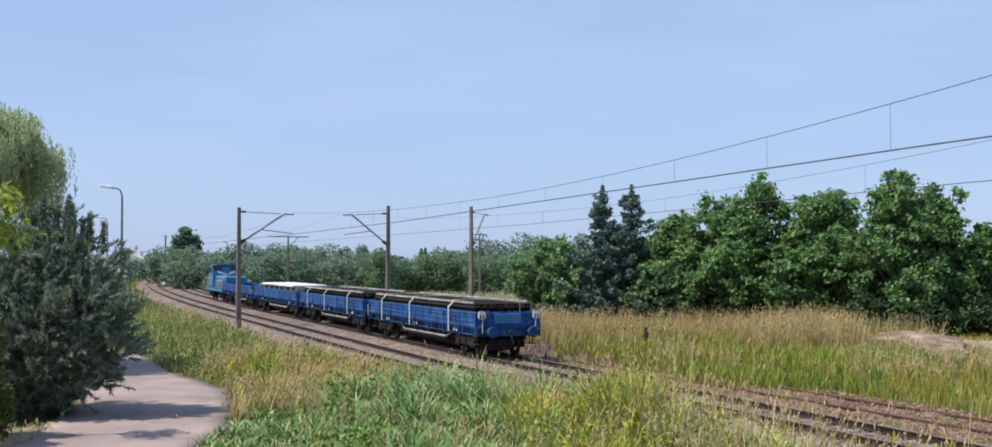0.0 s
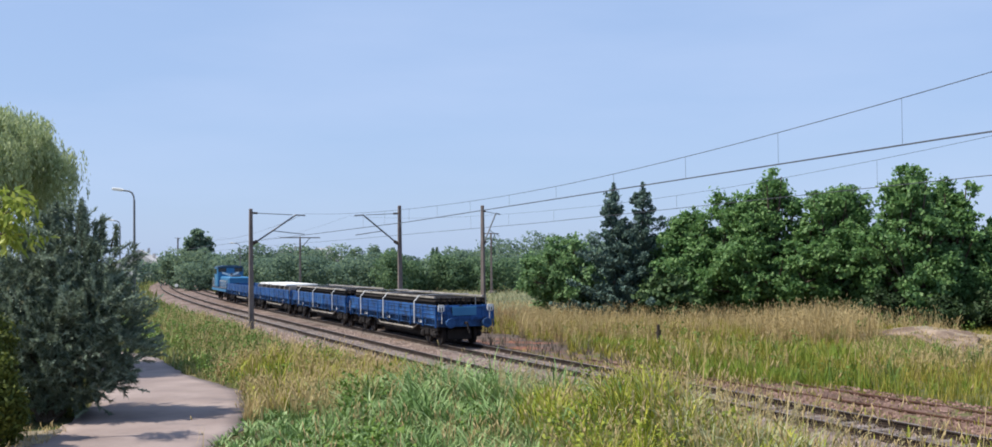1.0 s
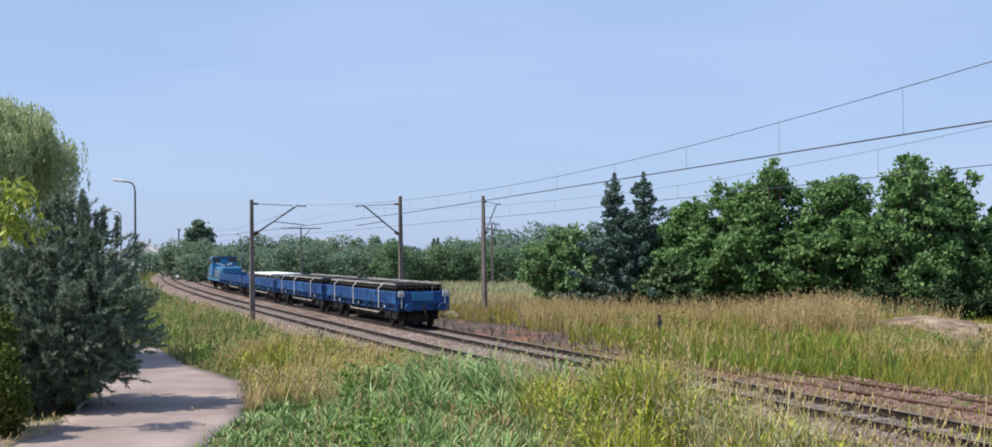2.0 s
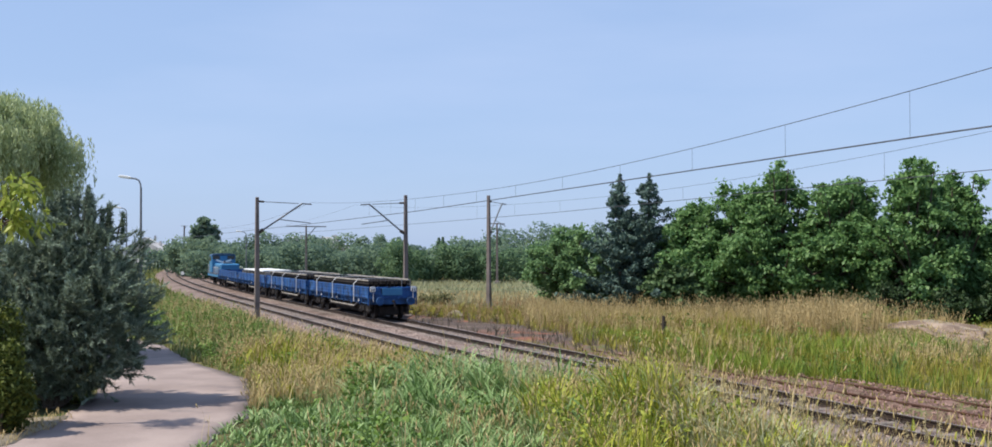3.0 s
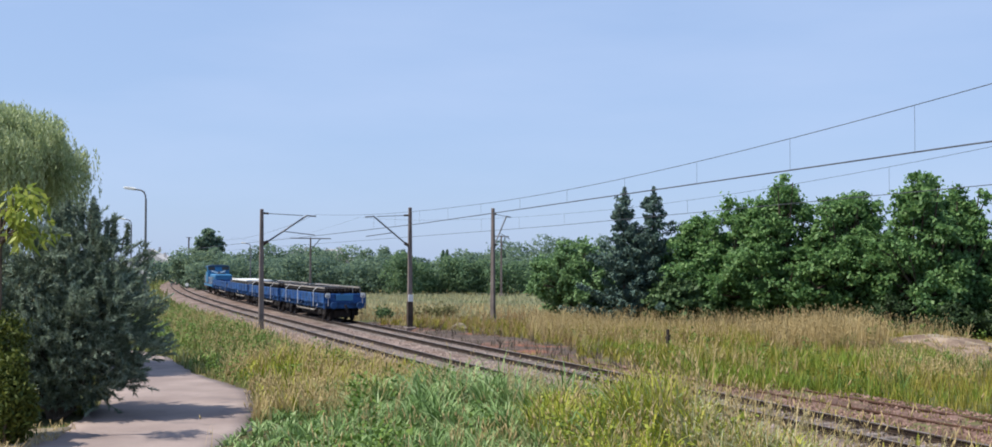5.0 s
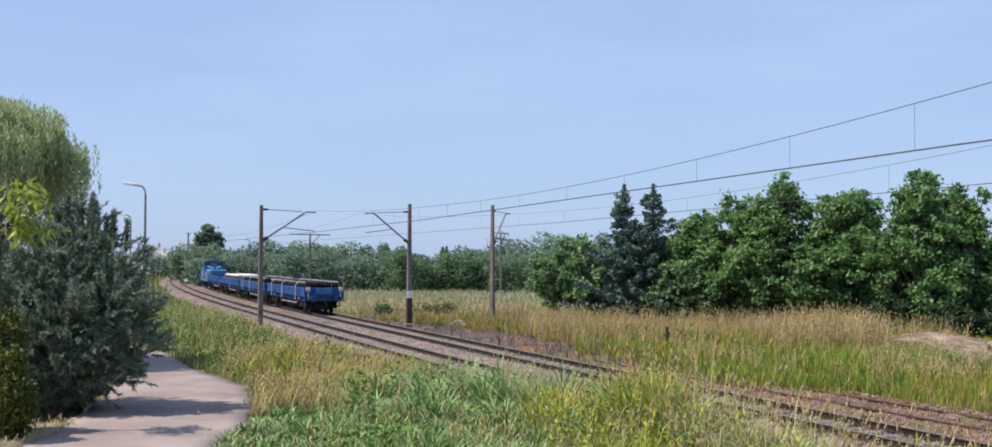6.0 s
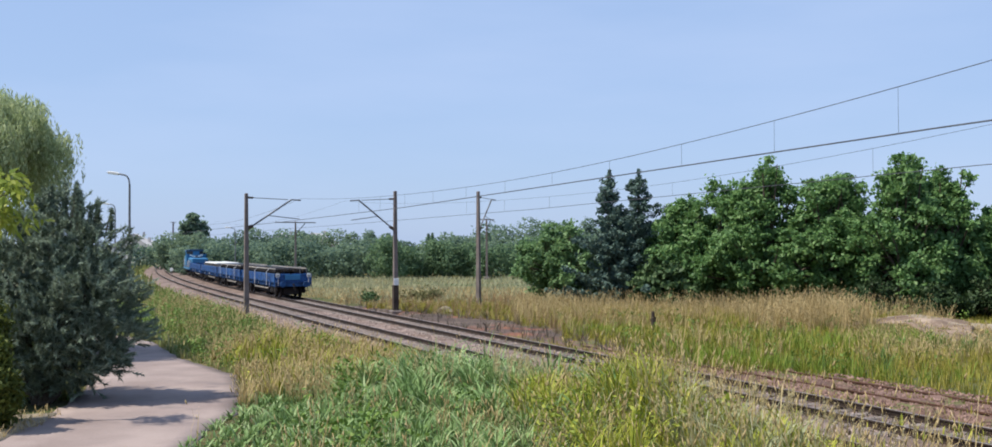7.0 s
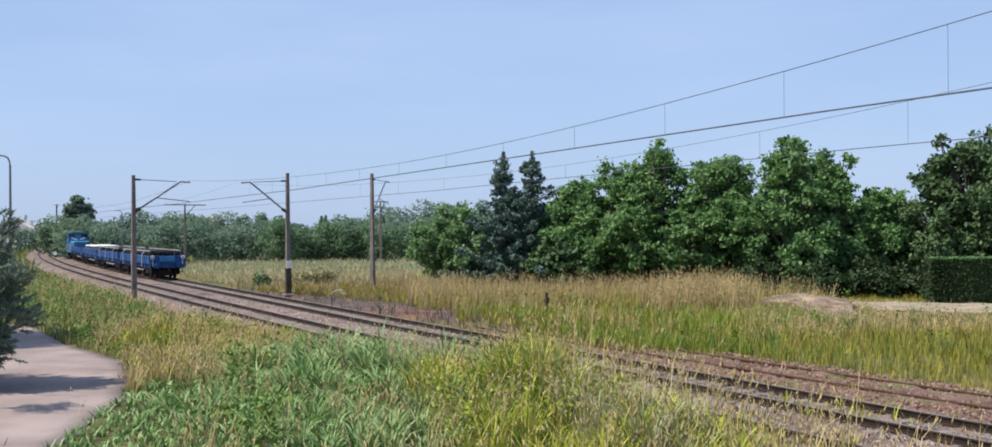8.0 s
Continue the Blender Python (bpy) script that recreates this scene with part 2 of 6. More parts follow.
# ---------------------------------------------------------------- lines of the tracks
def x_main(y):
    """Centre of the line that the train runs on."""
    return 19.15 - 0.368 * y + 0.0004 * np.maximum(0.0, np.asarray(y, float) - 90.0) ** 2


def x_side(y):
    return 24.55 - 0.403 * np.asarray(y, float)


def line(fx, y0, y1, step, off=0.0):
    """Points along a track's centre, moved off metres to its right."""
    y = np.arange(y0, y1 + step / 2, step)
    x = fx(y)
    d = np.stack([np.gradient(x, y), np.ones_like(y)], 1)
    d /= np.linalg.norm(d, axis=1)[:, None]
    return np.stack([x + d[:, 1] * off, y - d[:, 0] * off], 1), d


SPACING = 3.75


def smooth01(v):
    v = np.clip(v, 0, 1)
    return v * v * (3 - 2 * v)


def wave(x, y, s, seed=0.0):
    return (np.sin(x * s + seed) * np.cos(y * s * 1.3 + 2 * seed) + 0.5 * np.sin(x * s * 2.7 + y * s * 1.9 + seed * 3)) / 1.5


PATH_R = [(-5.9, 4.0), (-6.0, 20.0), (-6.3, 27.6), (-6.2, 30.3), (-7.0, 34.9), (-7.9, 38.8), (-9.6, 42.2), (-11.7, 45.9), (-14.3, 52.5), (-16.6, 56.5), (-25.0, 63.0), (-38.0, 69.0)]
PATH_L = [(-11.0, 4.0), (-11.0, 20.0), (-10.9, 27.6), (-10.9, 30.3), (-11.6, 34.9), (-12.5, 38.8), (-13.8, 42.2), (-15.6, 46.4), (-18.0, 53.5), (-20.4, 58.6), (-27.5, 66.2), (-39.0, 72.5)]


def path_edge(pts, y):
    p = np.array(pts)
    return np.interp(y, p[:, 1], p[:, 0])


def ground_z(x, y):
    x, y = np.asarray(x, float), np.asarray(y, float)
    z = -0.42 + 0.05 * wave(x, y, 0.35) + 0.06 * wave(x, y, 0.09, 1.3)
    # bank that the camera stands on
    z = z + 2.7 * smooth01((13.0 - np.hypot(x * 0.7, y)) / 8.0)
    # swell under the tall grass beside the near track
    z = z + 0.35 * np.exp(-((x + 0.5) / 4.5) ** 2 - ((y - 31.5) / 4.0) ** 2)
    # bank between lane and track
    d = (x - (x_main(y) - SPACING * 1.066))
    z = z + 0.45 * np.exp(-((d + 6.0) / 2.2) ** 2) * smooth01((y - 36) / 6) * smooth01((100 - y) / 30)
    # earth heap beside the dirt drive
    mid = np.interp(x, [15.0, 19.5, 24.0, 28.5, 36.0, 46.0], [56.5, 58.7, 59.5, 58.0, 54.2, 49.5])
    z = z + 0.14 * np.exp(-((y - mid) / 5.0) ** 2) * smooth01((x - 13.0) / 5.0)
    z = z + 0.55 * np.exp(-((x - 20.6) / 3.2) ** 2 - ((y - 57.0) / 3.2) ** 2) + 0.05 * wave(x, y, 1.9) * np.exp(-((x - 22) / 4.0) ** 2 - ((y - 56) / 4.0) ** 2)
    z = z + 0.35 * np.exp(-((x - 17.0) / 5.0) ** 2 - ((y - 62.0) / 6.0) ** 2)
    # flat under lane and track bed
    lane = smooth01(1 - np.maximum(0, np.maximum(path_edge(PATH_L, y) - x, x - path_edge(PATH_R, y))) / 0.8) * (y > 18)
    z = z * (1 - lane) + -0.345 * lane
    bed = smooth01(1 - np.maximum(0, np.abs(x - (x_main(y) - 2.0)) - 4.6) / 1.0)
    z = z * (1 - bed) + -0.6 * bed
    s = smooth01(1 - np.maximum(0, np.abs(x - x_side(y)) - 1.7) / 0.8) * (y < 62)
    z = z * (1 - s) + -0.45 * s
    # overgrown hump at the edge of the near track
    z = z + 0.6 * np.exp(-((x - 5.2) / 2.2) ** 2 - ((y - 19.3) / 2.8) ** 2) * smooth01((-1.35 - d) / 1.2)
    return z + 1.4 * np.exp(-((x - 3.5) / 2.5) ** 2 - ((y - 24.3) / 3.8) ** 2) * smooth01((-1.35 - d) / 1.2)


# ---------------------------------------------------------------- ground
def build_ground():
    xs = np.unique(np.concatenate([np.linspace(-3000, -60, 22), np.arange(-60, 60, 0.8), np.linspace(60, 3000, 22)]))
    ys = np.unique(np.concatenate([np.linspace(-600, -10, 12), np.arange(-10, 110, 0.8), np.arange(110, 260, 4.0), np.linspace(260, 4500, 24)]))
    gx, gy = np.meshgrid(xs, ys)
    v = np.stack([gx.ravel(), gy.ravel(), ground_z(gx, gy).ravel()], 1)
    i = np.arange(len(ys) - 1)[:, None] * len(xs) + np.arange(len(xs) - 1)[None, :]
    i = i.ravel()
    f = np.stack([i, i + 1, i + 1 + len(xs), i + len(xs)], 1)
    ob = array_mesh("ground", v, f, M_SOIL)
    tagged(ob, "rough summer meadow soil with thin dry grass", "ground", kind="structure")


def strip(name, left, right, z, mat, label, category, cols=8, rough=0.0):
    left, right = np.array(left), np.array(right)
    t = np.linspace(0, 1, cols + 1)
    k = len(left)
    s, fine = np.arange(k), np.linspace(0, k - 1, (k - 1) * 8 + 1)
    lx, ly = np.interp(fine, s, left[:, 0]), np.interp(fine, s, left[:, 1])
    rx, ry = np.interp(fine, s, right[:, 0]), np.interp(fine, s, right[:, 1])
    wob = 0.14 * wave(ly, lx, 1.7) + 0.07 * wave(ly, lx, 5.1)
    x = lx[:, None] * (1 - t) + rx[:, None] * t + wob[:, None] * (2 * t - 1)
    y = ly[:, None] * (1 - t) + ry[:, None] * t
    zz = (z(x, y) if callable(z) else np.full_like(x, z)) + rough * wave(x, y, 2.3)
    v = np.stack([x.ravel(), y.ravel(), zz.ravel()], 1)
    i = (np.arange(len(fine) - 1)[:, None] * (cols + 1) + np.arange(cols)[None, :]).ravel()
    f = np.stack([i, i + 1, i + cols + 2, i + cols + 1], 1)
    ob = array_mesh(name, v, f, mat)
    tagged(ob, label, category, kind="structure")
    sol = ob.modifiers.new("thickness", "SOLIDIFY")
    sol.thickness, sol.offset = 0.12, -1
    return ob


build_ground()
strip("lane", PATH_L[1:], PATH_R[1:], -0.3, M_PATH, "worn pale asphalt lane bending between bushes", "lane")
strip("verge_sand", [(-18.0, 21.0), (-17.0, 27.0), (-15.0, 30.5)], [(-10.6, 21.0), (-10.6, 27.0), (-10.7, 30.5)],
      lambda x, y: ground_z(x, y) + 0.07, M_SAND, "dry sandy strip at the edge of the lane", "sand")
DRIVE_L = [(19.5, 57.4), (22.0, 59.3), (25.0, 60.2), (28.5, 60.0), (36.0, 57.0), (46.0, 52.0)]
DRIVE_R = [(19.0, 56.6), (21.5, 55.2), (25.0, 54.6), (29.0, 53.6), (36.0, 50.5), (45.0, 46.5)]
strip("dirt_drive", DRIVE_L, DRIVE_R, lambda x, y: ground_z(x, y) + 0.05, M_SAND, "bare pale dirt drive with a low earth heap", "dirt drive", cols=16, rough=0.07)


EARTH_L = [(19.6, 50.6), (19.9, 53.0), (19.7, 55.6), (17.2, 56.9)]
EARTH_R = [(20.6, 50.6), (21.9, 53.0), (22.9, 55.6), (23.4, 56.9)]
M_EARTH = material("bare_earth", [(0.1, 0.068, 0.048), (0.19, 0.135, 0.1), (0.34, 0.265, 0.2)], 0.95, scale=0.9, fine=9, bump=1.0)
strip("earth_heap", EARTH_L, EARTH_R, lambda x, y: ground_z(x, y) + 0.06, M_EARTH, "bare brown earth slope crumbling below the drive", "earth heap", cols=20, rough=0.09)
SPOIL_Y = [43.0, 49.0, 57.0, 65.0, 74.0, 86.0]
M_SPOIL = material("dark_spoil", [(0.052, 0.037, 0.030), (0.091, 0.065, 0.054), (0.140, 0.102, 0.084)], 0.95, scale=0.7, fine=14, bump=0.6, stain=(0.21, 0.085, 0.05), stain_scale=0.35, stain_cut=0.53)
strip("spoil_strip", [(float(x_main(v)) + 2.6, v) for v in SPOIL_Y], [(float(x_main(v)) + w, v) for v, w in zip(SPOIL_Y, (3.3, 6.0, 7.6, 7.4, 6.4, 3.6))],
      lambda x, y: ground_z(x, y) + 0.08, M_SPOIL, "dark spoil with rusty patches beside the ballast", "spoil", cols=12, rough=0.05)


# ---------------------------------------------------------------- track bed and tracks
def build_bed(name, fx, y0, y1, step, half_l, half_r, label, mat, top=-0.2):
    pts, d = line(fx, y0, y1, step)
    off = np.concatenate([[-half_l - 1.3, -half_l - 0.5], np.arange(-half_l, half_r + 0.01, 0.3), [half_r + 0.5, half_r + 1.3]])
    h = np.interp(off, [-half_l - 1.3, -half_l, half_r, half_r + 1.3], [-0.65, top, top, -0.65])
    x = pts[:, 0][:, None] + d[:, 1][:, None] * off
    y = pts[:, 1][:, None] - d[:, 0][:, None] * off
    rng = np.random.RandomState(5)
    z = h + 0.025 * rng.randn(*x.shape)
    n = len(off)
    v = np.stack([x.ravel(), y.ravel(), z.ravel()], 1)
    i = (np.arange(len(pts) - 1)[:, None] * n + np.arange(n - 1)[None, :]).ravel()
    ob = array_mesh(name, v, np.stack([i, i + 1, i + n + 1, i + n], 1), mat)
    return tagged(ob, label, "ballast", kind="structure")


bed = build_bed("ballast_bed", x_main, -40, 380, 0.5, SPACING + 1.7, 1.75, "pinkish grey crushed-stone ballast under two tracks", M_BALLAST)
side_bed = build_bed("siding_bed", x_side, -20, 52, 0.5, 1.35, 1.35, "reddish overgrown ballast of a siding",
                     material("siding_ballast", [(0.075, 0.042, 0.032), (0.135, 0.078, 0.06), (0.2, 0.122, 0.098)], 0.95, scale=0.8, fine=16, bump=1.0,
                              stain=(0.12, 0.12, 0.045), stain_scale=0.7, stain_cut=0.5), top=-0.245)

RAIL_OUT = [(-0.075, -0.172), (0.075, -0.172), (0.075, -0.155), (0.012, -0.135), (0.012, -0.045), (0.036, -0.035), (0.036, -0.002),
            (-0.036, -0.002), (-0.036, -0.035), (-0.012, -0.045), (-0.012, -0.135), (-0.075, -0.155)]


def sweep(bm, pts, d, outline, z=0.0):
    rings = []
    for (x, y), (dx, dy) in zip(pts, d):
        rings.append([bm.verts.new((x + dy * u, y - dx * u, z + w)) for u, w in outline])
    k = len(outline)
    for a, b in zip(rings[:-1], rings[1:]):
        for i in range(k):
            bm.faces.new((a[i], a[(i + 1) % k], b[(i + 1) % k], b[i]))
    bm.faces.new(list(reversed(rings[0])))
    bm.faces.new(rings[-1])


def sleeper_mesh(mat, wood=False):
    bm = bmesh.new()
    w = 0.13 if not wood else 0.12
    add_box(bm, (0, 0, -0.245), (2.5, 2 * w, 0.14), 0.02)
    for sx in (-0.75, 0.75):
        add_box(bm, (sx, 0, -0.168), (0.34, 0.17, 0.016))
    me = bpy.data.meshes.new("sleeper")
    bm.to_mesh(me)
    bm.free()
    me.materials.append(mat)
    return me


def build_track(fx, off, y0, y1, near0, near1, label, rail_mat, top_mat, wood, z=0.0):
    track = tagged(new("railway_track"), label, "track", kind="structure")
    for g in (-0.752, 0.752):
        pts, d = line(fx, y0, y1, 3.0, off + g)
        bm = bmesh.new()
        sweep(bm, pts, d, RAIL_OUT, z)
        rail = part("rail", bm, rail_mat, track)
        bm = bmesh.new()
        sweep(bm, pts, d, [(-0.033, -0.0015), (0.033, -0.0015), (0.028, 0.004), (-0.028, 0.004)], z)
        part("running_surface", bm, top_mat, rail, "worn bright rail head" if not wood else "rusty rail head")
    me = sleeper_mesh(M_OLDWOOD if wood else M_SLEEPER, wood)
    pts, d = line(fx, near0, near1, 0.61, off)
    rng = random.Random(3)
    for (x, y), (dx, dy) in zip(pts, d):
        s = new("sleeper", me)
        s.parent = track
        s.matrix_basis = pose(x, y, z + rng.uniform(-0.008, 0.008), 0, 0, -math.degrees(math.atan2(dx, dy)) + rng.uniform(-1, 1))
    return track


build_track(x_main, 0.0, -40, 380, 20, 100, "rusty railway track on worn sleepers that the train runs on", M_RAIL, M_RAILTOP, False)
build_track(x_main, -SPACING, -40, 380, 20, 100, "rusty railway track beside the lane's grass bank", M_RAIL, M_RAILTOP, False)
build_track(x_side, 0.0, -20, 50, 18, 49, "red-rusted disused siding sunk in weeds", M_REDRAIL, M_REDRAIL, True, z=-0.185)


def scatter_stones(count, name, label, fx, y0, y1, lo, hi, top, mat):
    rng = np.random.RandomState(11)
    y = y0 + (y1 - y0) * rng.rand(count) ** 1.3
    off = rng.uniform(lo - 0.9, hi + 0.85, count)
    x = fx(y) + off * 1.0656
    r = rng.uniform(0.025, 0.06, count)
    base = np.array([(1, 0, 0), (0, 1, 0), (-1, 0, 0), (0, -1, 0), (0, 0, 0.8)], float)
    v = base[None] * r[:, None, None] * rng.uniform(0.6, 1.3, (count, 5, 1))
    v[:, :4, 2] -= 0.012
    edge = np.maximum(0, np.maximum(lo - off, off - hi))
    z = top - edge * 0.34
    v += np.stack([x, y, z], 1)[:, None, :]
    tri = np.array([(0, 1, 4), (1, 2, 4), (2, 3, 4), (3, 0, 4)])
    f = (np.arange(count)[:, None, None] * 5 + tri[None]).reshape(-1, 3)
    ob = array_mesh(name, v.reshape(-1, 3), f, mat)
    tagged(ob, label, "ballast stones", kind="stuff")


scatter_stones(26000, "ballast_stones", "loose angular pinkish grey ballast stones", x_main, 18, 75, -SPACING - 1.7, 1.75, -0.2, M_STONE)
M_REDSTONE = material("siding_stone", [(0.055, 0.031, 0.024), (0.145, 0.084, 0.066), (0.29, 0.19, 0.155)], 0.95, scale=2, fine=30, island=0.85)
scatter_stones(9000, "siding_stones", "loose reddish stones and rubble on the siding", x_side, 17, 48, -1.9, 1.9, -0.235, M_REDSTONE)


# ---------------------------------------------------------------- overhead line
def mast(x, y, h, base_z, heading, arm, tip_z, foot_z, label, plate=False, second=0.0, girth=1.0):
    """A concrete mast; arm: reach of its bracket, to the right when positive."""
    m = thing("catenary_mast", pose(x, y, base_z, 0, 0, heading), label, "mast", "masts along the railway")
    H = h - base_z
    bm = bmesh.new()
    add_box(bm, (0, 0, 0.1), (0.7, 0.7, 0.5), 0.06)
    part("footing", bm, M_CONC, m)
    bm = bmesh.new()
    a = 0.155 * girth
    lo = [bm.verts.new((sx * a, sy * a, 0.2)) for sx, sy in ((-1, -1), (1, -1), (1, 1), (-1, 1))]
    hi = [bm.verts.new((sx * a * 0.62, sy * a * 0.62, H)) for sx, sy in ((-1, -1), (1, -1), (1, 1), (-1, 1))]
    for i in range(4):
        bm.faces.new((lo[i], lo[(i + 1) % 4], hi[(i + 1) % 4], hi[i]))
    bm.faces.new(hi)
    bmesh.ops.bevel(bm, geom=bm.edges[:], offset=0.025, segments=1, affect="EDGES")
    part("shaft", bm, M_CONC, m)
    if plate:
        quick("tar_band", M_TAR, m, ((0, 0, 1.15), (0.35, 0.35, 1.6)), label="dark tarred lower band", bevel=0.02)
        quick("plate", M_WHITE, m, ((0, -0.2, 2.15), (0.32, 0.04, 0.44)), label="plain white plate", bevel=0.005)
    if arm:
        s = 1 if arm > 0 else -1
        tz, fz = tip_z - base_z, foot_z - base_z
        rods("strut", M_STEEL, m, ((0.14 * s, 0, fz), (arm, 0, tz), 0.05), ((arm, 0, tz), (arm + 0.55 * s, 0, tz - 0.04), 0.04))
        rods("tie", M_STEEL, m, ((0.1 * s, 0, tz + 0.1), (arm * 0.92, 0, tz), 0.022))
        rods("steady_arm", M_STEEL, m, ((arm * 0.45, 0, fz + (tz - fz) * 0.45), (arm + 0.5 * s, 0, fz + 0.55), 0.025))
        rods("clamp", M_TAR, m, ((0.1 * s, 0, fz), (0.36 * s, 0, fz + 0.15), 0.1), n=8)
        rods("insulator", M_TAR, m, ((0.1 * s, 0, tz + 0.1), (0.4 * s, 0, tz + 0.09), 0.06), n=8)
    if second:
        rods("crossarm", M_STEEL, m, ((-second, 0, H - 0.1), (second, 0, H - 0.15), 0.07))
        rods("hanger", M_STEEL, m, ((second * 0.5, 0, H - 0.15), (0, 0, H - 1.6), 0.05))
    return m


HEAD = 20.2
mast(-13.7, 69.8, 7.0, -0.45, HEAD, 2.65, 6.65, 4.95, "weathered concrete catenary mast with a slanted bracket beside the near track")
mast(-5.45, 75.4, 7.35, -0.5, HEAD, -2.35, 6.75, 4.95, "concrete catenary mast with a white plate and tarred base", plate=True)
mast(-0.25, 83.0, 7.65, -0.45, 60.0, 1.9, 7.15, 5.0, "pale concrete catenary mast standing in the meadow")
mast(-23.3, 150.0, 7.0, -0.45, 10.0, 0, 0, 0, "far concrete mast with a straight crossarm", second=2.5)
mast(-87.4, 340.0, 11.0, -0.45, 14.0, 0, 0, 0, "far concrete mast past the bend of the track", second=0.9, girth=1.9)
mast(-88.3, 331.0, 7.2, -0.45, 14.0, 0, 0, 0, "short far concrete mast past the bend of the track", second=0.5, girth=1.5)
mast(0.6, 152.0, 7.3, -0.45, 0, 0, 0, 0, "slender far mast with a short crossarm", second=1.0)


def overhead(off, contact, messenger, y0, y1, label, drop_step, thick=1.0):
    o = tagged(new("overhead_line"), label, "overhead wire", "overhead lines")
    pts, d = line(x_main, y0, y1, 1.5, off)
    for name, fz, r in (("contact_wire", contact, 0.012), ("messenger_wire", messenger, 0.0062)):
        bm = bmesh.new()
        r = r * thick
        z = [float(fz(y)) for y in pts[:, 1]]
        prev = None
        for (x, y), h in zip(pts, z):
            ring = [bm.verts.new((x + r * math.cos(a), y, h + r * math.sin(a))) for a in (0.5, 2.07, 3.64, 5.21)]
            if prev:
                for i in range(4):
                    bm.faces.new((prev[i], prev[(i + 1) % 4], ring[(i + 1) % 4], ring[i]))
            prev = ring
        part(name, bm, M_WIRE, o)
    ys = np.arange(y0 + 2.3, 58, drop_step)
    for y in ys:
        x = float(np.interp(y, pts[:, 1], pts[:, 0]))
        a, b = float(contact(y)), float(messenger(y))
        if b - a > 0.08:
            rods("dropper", M_WIRE, o, ((x, y, a), (x, y, b), 0.0035), n=4)


def mess(low, mid, ra, rb, support, top):
    def f(y):
        if y <= support:
            a = ra if y < mid else rb
            return low + a * (y - mid) ** 2
        u = ((y - support) % 60.0) / 60.0
        return top - 0.85 * 4 * u * (1 - u)
    return f


overhead(-SPACING, lambda y: float(np.interp(y, [10, 20, 50, 75], [5.92, 5.86, 5.5, 5.42])), mess(5.98, 42.0, 0.0016, 0.0009, 69.8, 6.68), -10, 190,
         "dark contact and messenger wires over the near track", 3.6, 1.25)
overhead(0.0, lambda y: float(np.interp(y, [24, 46, 75], [5.5, 5.3, 5.25])), mess(5.72, 42.0, 0.0018, 0.0009, 75.4, 6.75), -10, 190,
         "dark contact and messenger wires over the train's track", 4.4, 0.8)


# ---------------------------------------------------------------- train
WAGON, BODY, HALF = 17.4, 16.2, 1.36
FLOOR = 1.22
ROLLING = []       # wheelsets: object, y in its thing, radius
RUNNING = []       # vehicles and loads: object, metres from the train's rear end to its middle


def wheelset(parent, y, r=0.46, turning=True):
    bm = bmesh.new()
    add_rod(bm, (-0.95, 0, 0), (0.95, 0, 0), 0.075, 0.075, 8)
    for s in (-1, 1):
        add_rod(bm, (s * 0.70, 0, 0), (s * 0.835, 0, 0), r, r, 24)
        add_rod(bm, (s * 0.675, 0, 0), (s * 0.705, 0, 0), r + 0.028, r + 0.028, 24)
        add_rod(bm, (s * 0.83, 0, 0), (s * 0.9, 0, 0), 0.16, 0.14, 12)
        for k in range(4):
            a = k * math.pi / 2
            add_box(bm, (s * 0.838, 0.27 * math.cos(a), 0.27 * math.sin(a)), (0.03, 0.09, 0.09), 0.01)
    w = part("wheelset", bm, M_FRAME, parent)
    w.matrix_basis = pose(0, y, r)
    ROLLING.append((w, y, r))
    return w


def buffers(parent, y, sign, mat):
    for s in (-1, 1):
        bm = bmesh.new()
        add_rod(bm, (s * 0.875, y, 1.04), (s * 0.875, y + sign * 0.34, 1.04), 0.12, 0.1, 12)
        add_rod(bm, (s * 0.875, y + sign * 0.34, 1.04), (s * 0.875, y + sign * 0.56, 1.04), 0.075, 0.075, 10)
        add_rod(bm, (s * 0.875, y + sign * 0.56, 1.04), (s * 0.875, y + sign * 0.62, 1.04), 0.23, 0.21, 16)
        part("buffer", bm, mat, parent)
    bm = bmesh.new()
    add_box(bm, (0, y + sign * 0.15, 1.02), (0.1, 0.4, 0.12), 0.02)
    add_rod(bm, (0, y + sign * 0.3, 1.0), (0, y + sign * 0.42, 0.72), 0.03, 0.03)
    add_rod(bm, (0.14, y + sign * 0.05, 0.95), (0.14, y + sign * 0.22, 0.55), 0.025, 0.025)
    part("coupling", bm, M_FRAME, parent)


